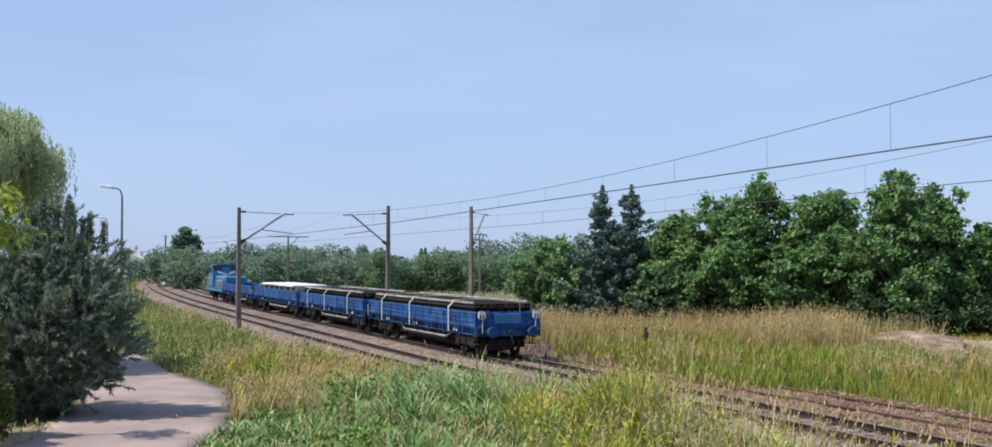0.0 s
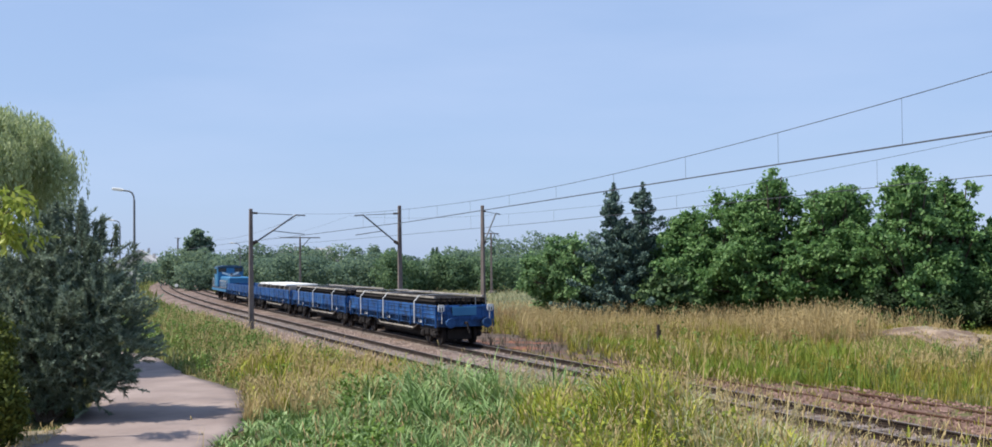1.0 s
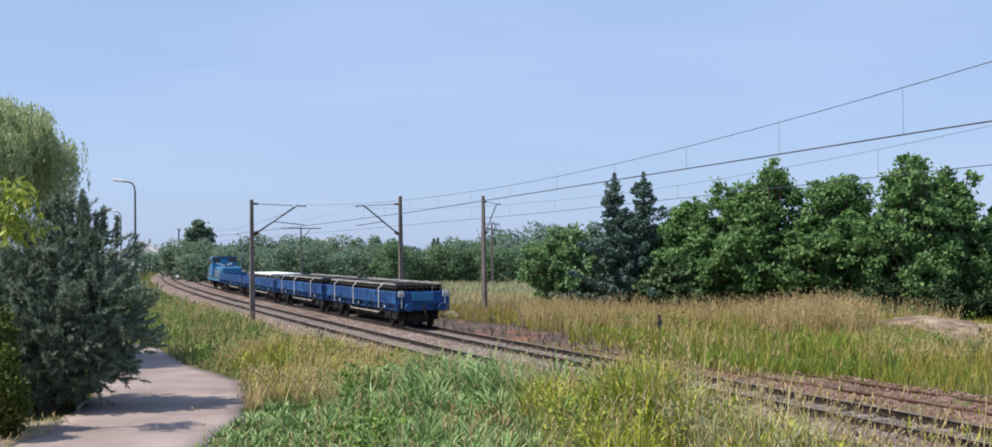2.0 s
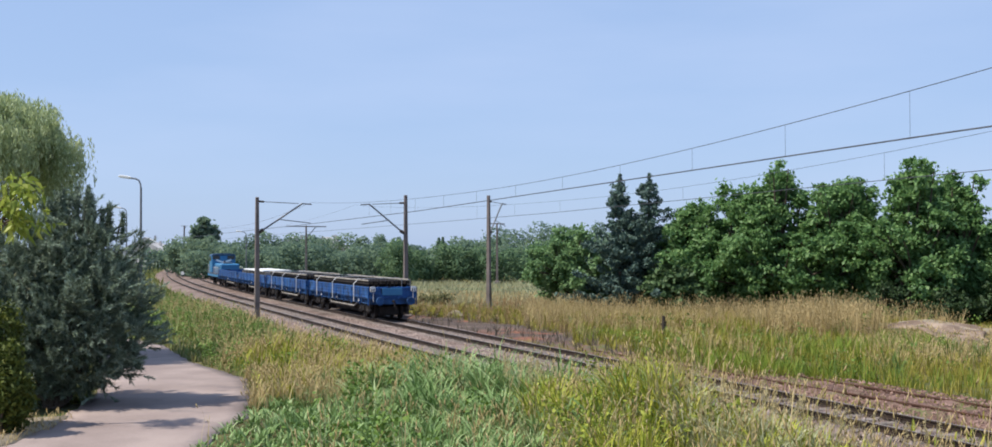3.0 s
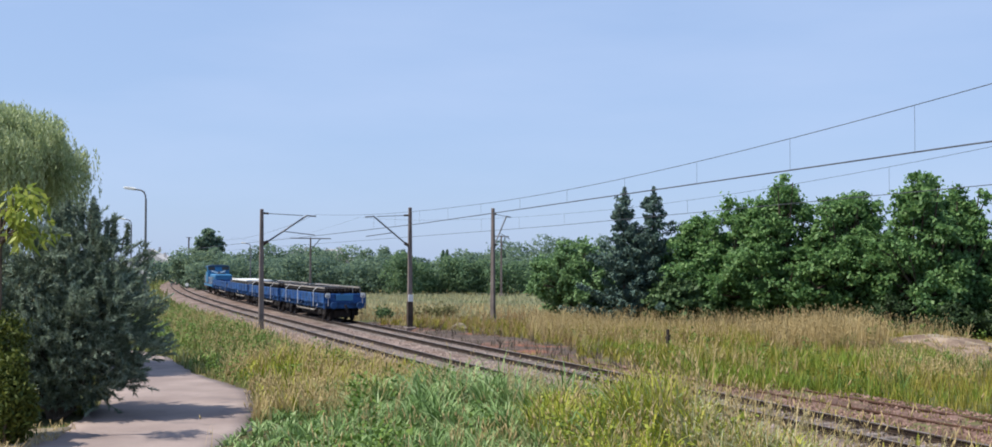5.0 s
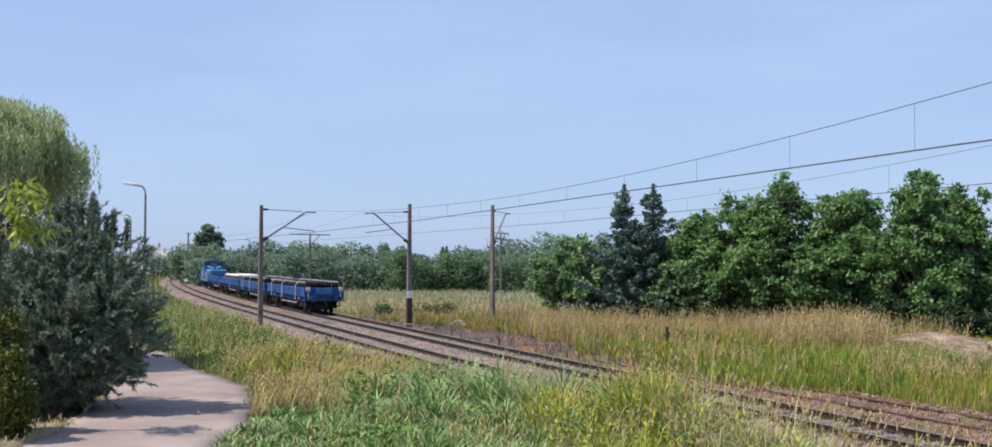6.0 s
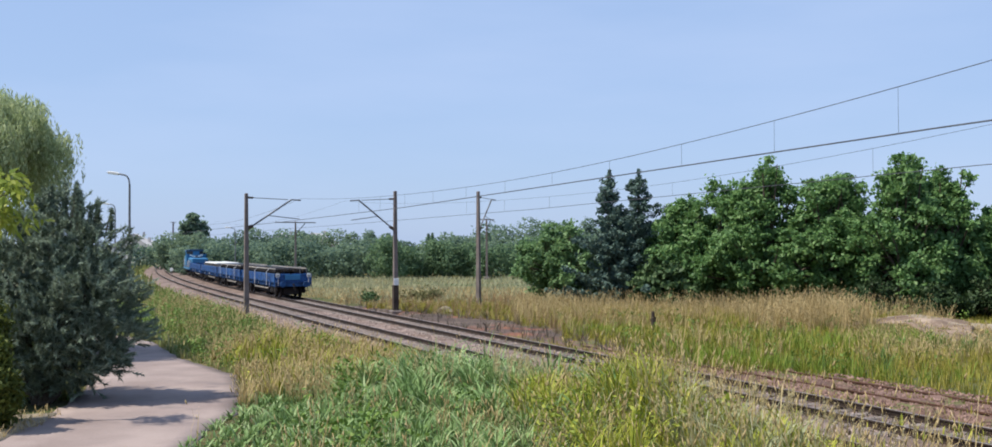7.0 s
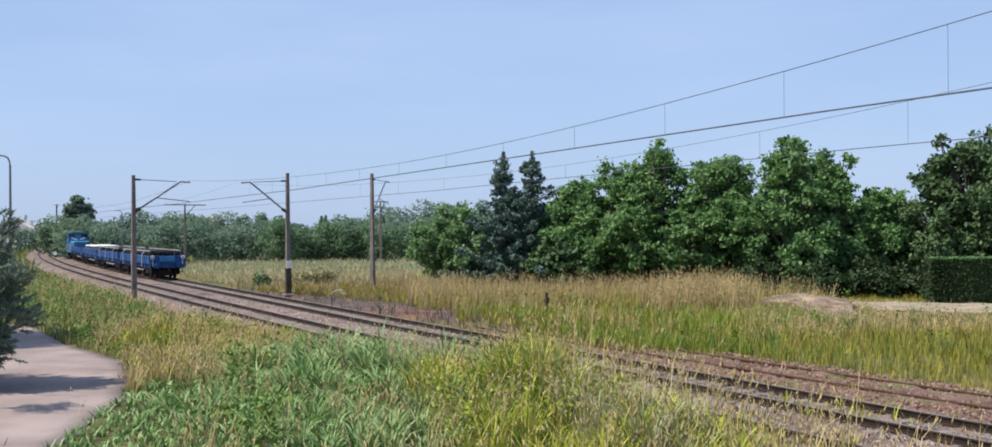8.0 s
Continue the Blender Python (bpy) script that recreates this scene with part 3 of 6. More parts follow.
def flat_wagon(middle, label, tail=False, board=0.66):
    w = thing("flat_wagon", pose(0, 0, 0), label, "wagon", "wagons of the train")
    b2 = BODY / 2
    bm = bmesh.new()
    for s in (-1, 1):
        outline = [(s * 1.12, 0.86), (s * 1.22, 0.86), (s * 1.22, 0.9), (s * 1.15, 0.92), (s * 1.15, 1.1), (s * 1.24, 1.12), (s * 1.24, 1.16), (s * 1.12, 1.16)]
        add_extrude(bm, outline, -b2, b2)
    for y in (-b2 + 0.1, b2 - 0.1):
        add_box(bm, (0, y, 1.02), (2.62, 0.2, 0.34), 0.02)
    for k in range(9):
        add_box(bm, (0, -6.4 + 1.6 * k, 1.05), (2.3, 0.12, 0.16))
    part("underframe", bm, M_BLUEDIRT, w)
    bm = bmesh.new()
    for k in range(20):
        add_box(bm, (0, -b2 + 0.4 + k * (BODY - 0.8) / 19, FLOOR - 0.03), (2 * HALF - 0.08, BODY / 20 - 0.03, 0.06), 0.008)
    part("deck", bm, M_TIMBER, w)
    n = 8
    for s in (-1, 1):
        for k in range(n):
            L = BODY / n
            y = -b2 + L * (k + 0.5)
            bm = bmesh.new()
            add_box(bm, (s * HALF, y, FLOOR + board / 2 - 0.05), (0.045, L - 0.05, board), 0.012)
            for z in (0.06, board * 0.36, board * 0.66, board - 0.1):
                add_box(bm, (s * (HALF + 0.035), y, FLOOR + z - 0.02), (0.035, L - 0.1, 0.05), 0.012)
            side = part("side_board", bm, M_BLUE, w)
            for dy in (-L * 0.28, L * 0.28):
                quick("hinge", M_BLUEDIRT, side, ((s * (HALF + 0.045), y + dy, FLOOR - 0.14), (0.04, 0.07, 0.2)), bevel=0.012)
        for k in range(n + 1):
            y = -b2 + BODY / n * k
            y = max(-b2 + 0.06, min(b2 - 0.06, y))
            bm = bmesh.new()
            add_box(bm, (s * (HALF + 0.03), y, FLOOR + 0.08), (0.07, 0.07, board + 0.3), 0.012)
            part("stake", bm, M_BLUE, w)
        for y in (-5.2, 0.4, 5.0):
            quick("data_plate", M_WHITE, w, ((s * 1.262, y, 1.02), (0.012, 0.5, 0.14)), label="small white plate", bevel=0.004)
        # long low rod of the brake gear and step
        rods("truss_rod", M_TIMBER if s < 0 else M_FRAME, w, ((s * 1.1, -3.6, 0.62), (s * 1.1, 2.6, 0.62), 0.045),
             ((s * 1.1, -3.6, 0.62), (s * 1.1, -4.4, 0.88), 0.03), ((s * 1.1, 2.6, 0.62), (s * 1.1, 3.4, 0.88), 0.03))
        for y in (-b2 + 0.55, b2 - 0.55):
            bm = bmesh.new()
            add_box(bm, (s * 1.22, y, 0.5), (0.22, 0.4, 0.04), 0.01)
            for dy in (-0.17, 0.17):
                add_rod(bm, (s * 1.22, y + dy, 0.5), (s * 1.22, y + dy, 0.95), 0.018, 0.018)
            part("step", bm, M_FRAME, w)
    for y in (-b2 + 0.02, b2 - 0.02):
        sg = -1 if y < 0 else 1
        bm = bmesh.new()
        add_box(bm, (0, y, FLOOR + board / 2 - 0.05), (2 * HALF - 0.1, 0.05, board), 0.012)
        for z in (0.08, board - 0.1):
            add_box(bm, (0, y + sg * 0.04, FLOOR + z - 0.03), (2 * HALF - 0.2, 0.04, 0.07), 0.012)
        for x in (-0.85, -0.3, 0.3, 0.85):
            add_box(bm, (x, y + sg * 0.055, FLOOR + board / 2 - 0.05), (0.09, 0.05, board + 0.04), 0.012)
        part("end_board", bm, M_BLUE, w)
        for s in (-1, 1):
            rods("handrail", M_STRAP, w, ((s * 1.15, y + sg * 0.12, 1.0), (s * 1.15, y + sg * 0.12, FLOOR + 0.35), 0.02))
        buffers(w, y, sg, M_BLUEDIRT)
    for y in (-6.0, 6.0):
        bm = bmesh.new()
        for s in (-1, 1):
            add_extrude(bm, [(s * 0.96, 0.42), (s * 1.1, 0.42), (s * 1.1, 0.84), (s * 0.96, 0.84)], y - 0.55, y + 0.55)
            add_box(bm, (s * 1.03, y, 0.72), (0.16, 2.7, 0.2), 0.04)
        add_box(bm, (0, y, 0.76), (2.1, 0.42, 0.26), 0.03)
        # block added between the wheels to keep the underside dark
        add_box(bm, (0, y, 0.46), (1.2, 2.7, 0.5), 0.05)
        bogie = part("bogie", bm, M_FRAME, w)
        for s in (-1, 1):
            for dy in (-0.9, 0.9):
                bm = bmesh.new()
                add_box(bm, (s * 1.04, y + dy, 0.47), (0.22, 0.32, 0.32), 0.05)
                add_rod(bm, (s * 1.12, y + dy, 0.47), (s * 1.19, y + dy, 0.47), 0.11, 0.1, 10)
                part("axle_box", bm, M_FRAME, bogie)
            for dy in (-0.18, 0.0, 0.18):
                rods("spring", M_FRAME, bogie, ((s * 1.14, y + dy, 0.45), (s * 1.14, y + dy, 0.72), 0.07), n=10)
        for dy in (-0.9, 0.9):
            wheelset(w, y + dy)
    for s in (-1, 1):
        bm = bmesh.new()
        web = [(-4.7, 0.9), (-3.4, 0.52), (3.4, 0.52), (4.7, 0.9)]
        a = [bm.verts.new((s * 0.98, v, z)) for v, z in web]
        b = [bm.verts.new((s * 1.02, v, z)) for v, z in web]
        bm.faces.new(a), bm.faces.new(b)
        for k in range(4):
            bm.faces.new((a[k], a[(k + 1) % 4], b[(k + 1) % 4], b[k]))
        bmesh.ops.recalc_face_normals(bm, faces=bm.faces[:])
        add_box(bm, (s * 1.0, 0, 0.51), (0.2, 6.8, 0.03), 0.008)
        for v in (-2.7, -1.35, 0.0, 1.35, 2.7):
            add_box(bm, (s * 1.045, v, 0.7), (0.05, 0.05, 0.34))
        part("fishbelly_sill", bm, M_FRAME, w)
    bm = bmesh.new()
    add_rod(bm, (-0.5, 1.2, 0.75), (-0.5, 2.1, 0.75), 0.2, 0.2, 14)
    add_box(bm, (0.35, 0.6, 0.8), (0.3, 0.9, 0.28), 0.03)
    add_rod(bm, (0, -4.6, 0.6), (0, 4.6, 0.6), 0.03, 0.03)
    add_box(bm, (0, 0, 0.86), (1.5, 9.0, 0.18), 0.03)
    # long block added to close the bright gap under the wagon, in place of shade
    add_box(bm, (0, 0, 0.5), (1.1, 7.6, 0.56), 0.04)
    add_box(bm, (-0.3, 3.4, 0.6), (0.7, 1.6, 0.36), 0.05)
    part("brake_gear_and_fill", bm, M_FRAME, w)
    if tail:
        for x in (0.55, 1.05):
            rods("end_stake", M_STEEL, w, ((x, -b2 + 0.12, FLOOR), (x, -b2 + 0.12, FLOOR + 1.05), 0.022))
        for s in (-1, 1):
            bm = bmesh.new()
            add_box(bm, (s * 1.18, -b2 - 0.1, FLOOR + board - 0.17), (0.3, 0.05, 0.32), 0.05)
            lamp = part("tail_plate", bm, M_WHITE, w, "white tail signal plate with dark mark")
            bm = bmesh.new()
            for k in (-1, 1):
                add_box(bm, (s * 1.18 + k * 0.06, -b2 - 0.13, FLOOR + board - 0.23), (0.05, 0.02, 0.16), 0.005)
            part("mark", bm, M_FRAME, lamp, "dark mark")
        quick("end_panel", M_LOCO, w, ((-0.05, -b2 - 0.06, FLOOR + 0.34), (1.15, 0.03, 0.4)), label="lighter blue panel", bevel=0.01)
    RUNNING.append((w, middle))
    return w


def rail_load(middle):
    """Dark steel sections stacked in layers, with pale lashings over them."""
    ld = thing("steel_load", pose(0, 0, 0), "stacked dark steel sections under pale straps on a wagon", "load", "steel loads")
    rng = random.Random(int(middle * 10))
    z = FLOOR + 0.06
    L = 15.2
    for k in range(7):
        bm = bmesh.new()
        add_box(bm, (0, -6.9 + 2.3 * k, z + 0.05), (2.4, 0.12, 0.1), 0.01)
        part("bearer", bm, M_TIMBER, ld)
    z += 0.1
    for layer in range(4):
        for k in range(11):
            x = -1.15 + 0.23 * k
            y = rng.uniform(-0.12, 0.12)
            ln = L + rng.uniform(-0.25, 0.1)
            bm = bmesh.new()
            add_extrude(bm, [(x - 0.1, z), (x + 0.1, z), (x + 0.1, z + 0.03), (x + 0.03, z + 0.05), (x + 0.03, z + 0.12),
                             (x + 0.06, z + 0.13), (x + 0.06, z + 0.17), (x - 0.06, z + 0.17), (x - 0.06, z + 0.13),
                             (x - 0.03, z + 0.12), (x - 0.03, z + 0.05), (x - 0.1, z + 0.03)], y - ln / 2, y + ln / 2)
            part("steel_section", bm, M_DARKLOAD, ld)
        z += 0.195
    top = z
    for x, wd, zz in ((1.15, 0.1, 0.04), (-1.2, 0.07, 0.01)):
        quick("timber_batten", M_TIMBER, ld, ((x, 0, top + zz), (wd, L - 0.6, 0.09)), label="long grey timber batten", bevel=0.01)
    for y in (-5.0, 0.6, 5.3):
        bm = bmesh.new()
        prof = [(-HALF - 0.13, FLOOR - 0.3), (-HALF - 0.13, FLOOR + 0.72), (-1.33, top - 0.06), (-1.24, top + 0.07), (-0.4, top + 0.085), (0.4, top + 0.09),
                (1.2, top + 0.11), (1.33, top - 0.03), (HALF + 0.13, FLOOR + 0.72), (HALF + 0.13, FLOOR - 0.3)]
        rings = []
        for k, (px, pz) in enumerate(prof):
            (ax, az), (bx, bz) = prof[max(0, k - 1)], prof[min(len(prof) - 1, k + 1)]
            d = Vector((bx - ax, 0, bz - az)).normalized()
            nx, nz = -d.z * 0.012, d.x * 0.012
            rings.append([bm.verts.new(v) for v in ((px + nx, y - 0.055, pz + nz), (px + nx, y + 0.055, pz + nz), (px - nx, y + 0.055, pz - nz), (px - nx, y - 0.055, pz - nz))])
        for u, v in zip(rings[:-1], rings[1:]):
            for k in range(4):
                bm.faces.new((u[k], u[(k + 1) % 4], v[(k + 1) % 4], v[k]))
        bm.faces.new(rings[0]), bm.faces.new(rings[-1])
        bmesh.ops.recalc_face_normals(bm, faces=bm.faces[:])
        part("lashing", bm, M_STRAP, ld, "pale lashing strap")
    RUNNING.append((ld, middle))


def slab_load(middle):
    ld = thing("slab_load", pose(0, 0, 0), "pale concrete slabs in a row on a blue wagon", "load")
    z = FLOOR + 0.06
    for k in range(8):
        quick("bearer", M_TIMBER, ld, ((0, -7 + 2 * k, z + 0.38), (2.3, 0.16, 0.76)), bevel=0.015)
    z += 0.78
    for k in range(1, 9):
        bm = bmesh.new()
        add_box(bm, (0.02 * (k % 3), -6.7 + 1.49 * k, z + 0.07 + 0.01 * (k % 2)), (2.4, 1.42, 0.13), 0.02)
        part("slab", bm, M_SLAB, ld)
    RUNNING.append((ld, middle))


def locomotive(middle):
    lo = thing("diesel_locomotive", pose(0, 0, 0), "light blue hood diesel locomotive with a white chevron", "locomotive")
    L = 12.6
    quick("frame", M_LOCO, lo, ((0, 0, 1.08), (2.8, L, 0.34)), bevel=0.04)
    quick("footplate", M_ROOFDARK, lo, ((0, 0, 1.27), (2.9, L - 0.1, 0.05)), bevel=0.01)
    bm = bmesh.new()
    add_box(bm, (0, -2.2, 1.84), (2.1, 7.2, 1.14), 0.12)
    hood = part("long_hood", bm, M_LOCO, lo)
    for k in range(6):
        for s in (-1, 1):
            bm = bmesh.new()
            for j in range(4):
                add_box(bm, (s * 1.065, -5.1 + 1.15 * k, 1.55 + 0.16 * j), (0.03, 0.85, 0.06), 0.01)
            part("louvre", bm, M_ROOFDARK, hood)
    bm = bmesh.new()
    add_box(bm, (0, 5.1, 1.85), (1.9, 1.9, 1.14), 0.1)
    part("short_hood", bm, M_LOCO, lo)
    bm = bmesh.new()
    add_box(bm, (0, 2.8, 2.33), (2.75, 2.7, 2.08), 0.1)
    cab = part("cab", bm, M_LOCO, lo)
    bm = bmesh.new()
    add_extrude(bm, [(-1.4, 3.34), (-1.2, 3.47), (-0.6, 3.55), (0.6, 3.55), (1.2, 3.47), (1.4, 3.34)], 1.36, 4.24)
    part("cab_roof", bm, material("loco_roof_blue", [(0.03, 0.07, 0.13), (0.06, 0.11, 0.18)], 0.6, scale=2, fine=20), cab, "dull blue curved roof")
    for y in (1.44, 4.16):
        for x in (-0.85, 0.85):
            quick("window", M_GLASS, cab, ((x, y, 3.08), (0.85, 0.06, 0.4)), bevel=0.01)
    for s in (-1, 1):
        for y in (2.2, 3.4):
            quick("side_window", M_GLASS, cab, ((s * 1.38, y, 2.95), (0.06, 0.9, 0.56)), bevel=0.01)
    bm = bmesh.new()
    for s in (-1, 1):
        add_box(bm, (s * 0.42, 1.42, 2.64), (0.95, 0.03, 0.19), 0.005, Matrix.Rotation(s * radians(-20), 3, "Y"))
    part("chevron", bm, M_WHITE, cab, "white painted chevron")
    quick("horn_box", M_ROOFDARK, lo, ((0, -3.0, 2.48), (0.9, 1.6, 0.16)), bevel=0.03)
    rods("exhaust", M_ROOFDARK, lo, ((0, 0.3, 2.4), (0, 0.3, 2.75), 0.13), n=12)
    for s in (-1, 1):
        bm = bmesh.new()
        pts = [(s * 1.36, -6.1, 2.0), (s * 1.36, -1.0, 2.0)]
        add_rod(bm, *pts, 0.02)
        for y in (-6.1, -4.8, -3.5, -2.2, -1.0):
            add_rod(bm, (s * 1.36, y, 1.28), (s * 1.36, y, 2.0), 0.02)
        part("handrail", bm, M_STRAP, lo)
        bm = bmesh.new()
        add_rod(bm, (s * 1.36, 4.3, 2.2), (s * 1.36, 6.0, 2.2), 0.02)
        for k in range(3):
            add_rod(bm, (s * 1.36, 4.4 + 0.8 * k, 1.28), (s * 1.36, 4.4 + 0.8 * k, 2.2), 0.02)
        part("handrail", bm, M_STRAP, lo)
        bm = bmesh.new()
        for y in (-5.9, -5.5):
            add_rod(bm, (s * 1.3, y, 0.4), (s * 1.3, y, 1.25), 0.025)
        for z in (0.42, 0.72, 1.0):
            add_box(bm, (s * 1.3, -5.7, z), (0.25, 0.42, 0.03))
        part("ladder", bm, M_FRAME, lo)
        quick("headlight", M_WHITE, lo, ((s * 0.75, -6.33, 1.5), (0.22, 0.06, 0.22)), bevel=0.03)
    for y in (-3.9, 3.9):
        bm = bmesh.new()
        for s in (-1, 1):
            add_box(bm, (s * 1.05, y, 0.68), (0.14, 3.2, 0.3), 0.04)
            for dy in (-1.2, 1.2):
                add_box(bm, (s * 1.05, y + dy, 0.52), (0.24, 0.34, 0.34), 0.04)
        add_box(bm, (0, y, 0.75), (2.0, 0.5, 0.3), 0.03)
        part("bogie", bm, M_FRAME, lo)
        for dy in (-1.2, 1.2):
            wheelset(lo, y + dy, 0.5)
    bm = bmesh.new()
    add_rod(bm, (0, -1.3, 0.72), (0, 1.3, 0.72), 0.42, 0.42, 16)
    part("fuel_tank", bm, M_FRAME, lo)
    for y, sg in ((-L / 2, -1), (L / 2, 1)):
        buffers(lo, y, sg, M_FRAME)
    RUNNING.append((lo, middle))


BLUE_WAGON = "blue-painted flat wagon with low drop sides"
flat_wagon(WAGON * 0.5, BLUE_WAGON + " and white tail plates", tail=True)
rail_load(WAGON * 0.5)
flat_wagon(WAGON * 1.5, BLUE_WAGON + " carrying dark steel")
rail_load(WAGON * 1.5)
flat_wagon(WAGON * 2.5, BLUE_WAGON + " carrying pale slabs")
slab_load(WAGON * 2.5)
flat_wagon(WAGON * 3.5, BLUE_WAGON + ", empty, behind the locomotive")
locomotive(WAGON * 4 + 6.9)

_y = np.arange(-20.0, 360.0, 0.5)
_x = x_main(_y)
_s = np.concatenate([[0], np.cumsum(np.hypot(np.diff(_x), np.diff(_y)))])


def rear_y(t):
    return 47.8 + 6.45 * t - 0.055 * t * t


def on_line(s):
    y = float(np.interp(s, _s, _y))
    x = float(x_main(y))
    slope = float(x_main(y + 0.5) - x_main(y - 0.5))
    return x, y, math.degrees(math.atan2(-slope, 1.0))


def rear_s(t):
    return float(np.interp(rear_y(t), _y, _s))


def motions():
    for ob, mid in RUNNING:
        rows = []
        for k in range(17):
            t = 0.5 * k
            x, y, turn = on_line(rear_s(t) + mid)
            rows.append((t, pose(x, y, 0.0, 0, 0, turn)))
        walk(ob, rows)
    s0 = rear_s(0.0)
    for w, y, r in ROLLING:
        walk(w, [(0.1 * k, pose(0, y, r, -math.degrees((rear_s(0.1 * k) - s0) / r), 0, 0)) for k in range(81)])


# ---------------------------------------------------------------- plants
def unit(v):
    return v / np.maximum(1e-9, np.linalg.norm(v, axis=-1, keepdims=True))


def leaf_cloud(name, pts, size, mat, parent, seed, long=1.6, up=0.35, normals=None, droop=0.0, lit=1.2):
    """Leaves as folded four-cornered blades at pts."""
    rng = np.random.RandomState(seed)
    n = len(pts)
    a = unit(rng.randn(n, 3) + np.array([0, 0, -droop]))
    nr = rng.randn(n, 3) + np.array([0, 0, up * 3])
    if normals is not None:
        nr = nr + lit * normals
    b = unit(np.cross(nr, a))
    s = (size * rng.uniform(0.6, 1.35, n))[:, None]
    c = np.cross(a, b)
    v = np.stack([pts - a * s * long * 0.5, pts + b * s * 0.5 + c * s * 0.1, pts + a * s * long * 0.5, pts - b * s * 0.5 + c * s * 0.1], 1).reshape(-1, 3)
    f = np.arange(n * 4).reshape(n, 4)
    return array_mesh(name, v, f, mat, parent)


def lobes_points(lobes, count, rng, hollow=0.55):
    """Points through the outer part of a heap of ellipsoids (x, y, z, rx, ry, rz), thick and thin in turn."""
    lobes = np.array(lobes, float)
    vol = lobes[:, 3] * lobes[:, 4] * lobes[:, 5]
    pick = rng.choice(len(lobes), count, p=vol ** 0.7 / (vol ** 0.7).sum())
    d = unit(rng.randn(count, 3))
    rad = hollow + (1.02 - hollow) * rng.rand(count) ** 0.6
    bump = 1 + 0.16 * np.sin(d[:, 0] * 7 + pick) * np.sin(d[:, 1] * 6 + 2 * pick) + 0.12 * np.sin(d[:, 2] * 9 + pick * 3 + d[:, 0] * 5)
    p = lobes[pick, :3] + d * lobes[pick, 3:] * (rad * bump)[:, None]
    return p, d


def limb(bm, a, b, r0, r1, bend, rng, k=4):
    pts = [Vector(a).lerp(Vector(b), i / k) + Vector((rng.uniform(-bend, bend), rng.uniform(-bend, bend), 0)) * (0 if i in (0, k) else 1) for i in range(k + 1)]
    for i in range(k):
        add_rod(bm, pts[i], pts[i + 1], r0 + (r1 - r0) * i / k, r0 + (r1 - r0) * (i + 1) / k, 7)


def broad_tree(x, y, height, width, label, mat, seed, leaves, leaf=0.24, low=0.25, spikes=7, category="tree", name="tree", group=""):
    """A tree with a tapered trunk, limbs to each lobe of its crown and clumps of leaves."""
    z0 = float(ground_z(x, y))
    t = thing(name, pose(x, y, z0 - 0.05), label, category, group)
    rng = np.random.RandomState(seed)
    r = random.Random(seed)
    lobes = []
    n = max(7, int(width * 2.6))
    for k in range(n):
        a = 2.399 * k + r.uniform(-0.4, 0.4)
        q = (k + 0.5) / n
        h = height * (low + (0.86 - low) * q)
        reach = width * 0.5 * math.sin(math.pi * min(1, 0.25 + 0.72 * q)) * r.uniform(0.45, 0.95)
        s = width * r.uniform(0.13, 0.21) * (1.2 - 0.6 * q)
        lobes.append((reach * math.cos(a), reach * math.sin(a), h, s, s, s * r.uniform(0.75, 1.1)))
    lobes.append((0, 0, height * 0.5, width * 0.3, width * 0.3, height * 0.3))
    for k in range(spikes * 2):
        a = r.uniform(0, 6.28)
        d = width * r.uniform(0.02, 0.3)
        s = width * r.uniform(0.03, 0.065)
        lobes.append((d * math.cos(a), d * math.sin(a), height * r.uniform(0.78, 0.96), s, s, height * r.uniform(0.05, 0.1)))
    # sprays that stand out from the crown
    for k in range(spikes * 6):
        a = r.uniform(0, 6.28)
        q = r.uniform(0.15, 0.95)
        d = width * 0.5 * math.sin(math.pi * min(1, 0.25 + 0.72 * q)) * r.uniform(0.85, 1.2)
        s = width * r.uniform(0.035, 0.07)
        lobes.append((d * math.cos(a), d * math.sin(a), height * (low + (0.9 - low) * q), s * 1.3, s * 1.3, s * r.uniform(0.7, 1.8)))
    bm = bmesh.new()
    limb(bm, (0, 0, 0), (0, 0, height * 0.4), 0.035 * height * 0.8, 0.02 * height, 0.1, r)
    for l in lobes:
        limb(bm, (0, 0, height * r.uniform(0.15, 0.4)), l[:3], 0.012 * height, 0.003 * height, 0.2, r, 3)
    part("trunk", bm, M_BARK, t)
    # leaves gather in clumps round twig ends
    c, d = lobes_points(lobes, leaves // 28, rng, 0.5)
    keep = c[:, 2] > 0.25
    c, d = c[keep], d[keep]
    p = np.repeat(c, 28, 0) + rng.randn(len(c) * 28, 3) * np.array([0.24, 0.24, 0.15]) * (0.6 + leaf) * rng.uniform(0.6, 1.5, (len(c), 1)).repeat(28, 0)
    nn = np.repeat(d, 28, 0)
    p[:, 2] = np.maximum(p[:, 2], 0.1)
    leaf_cloud("crown", p, leaf, mat, t, seed, normals=nn)
    return t


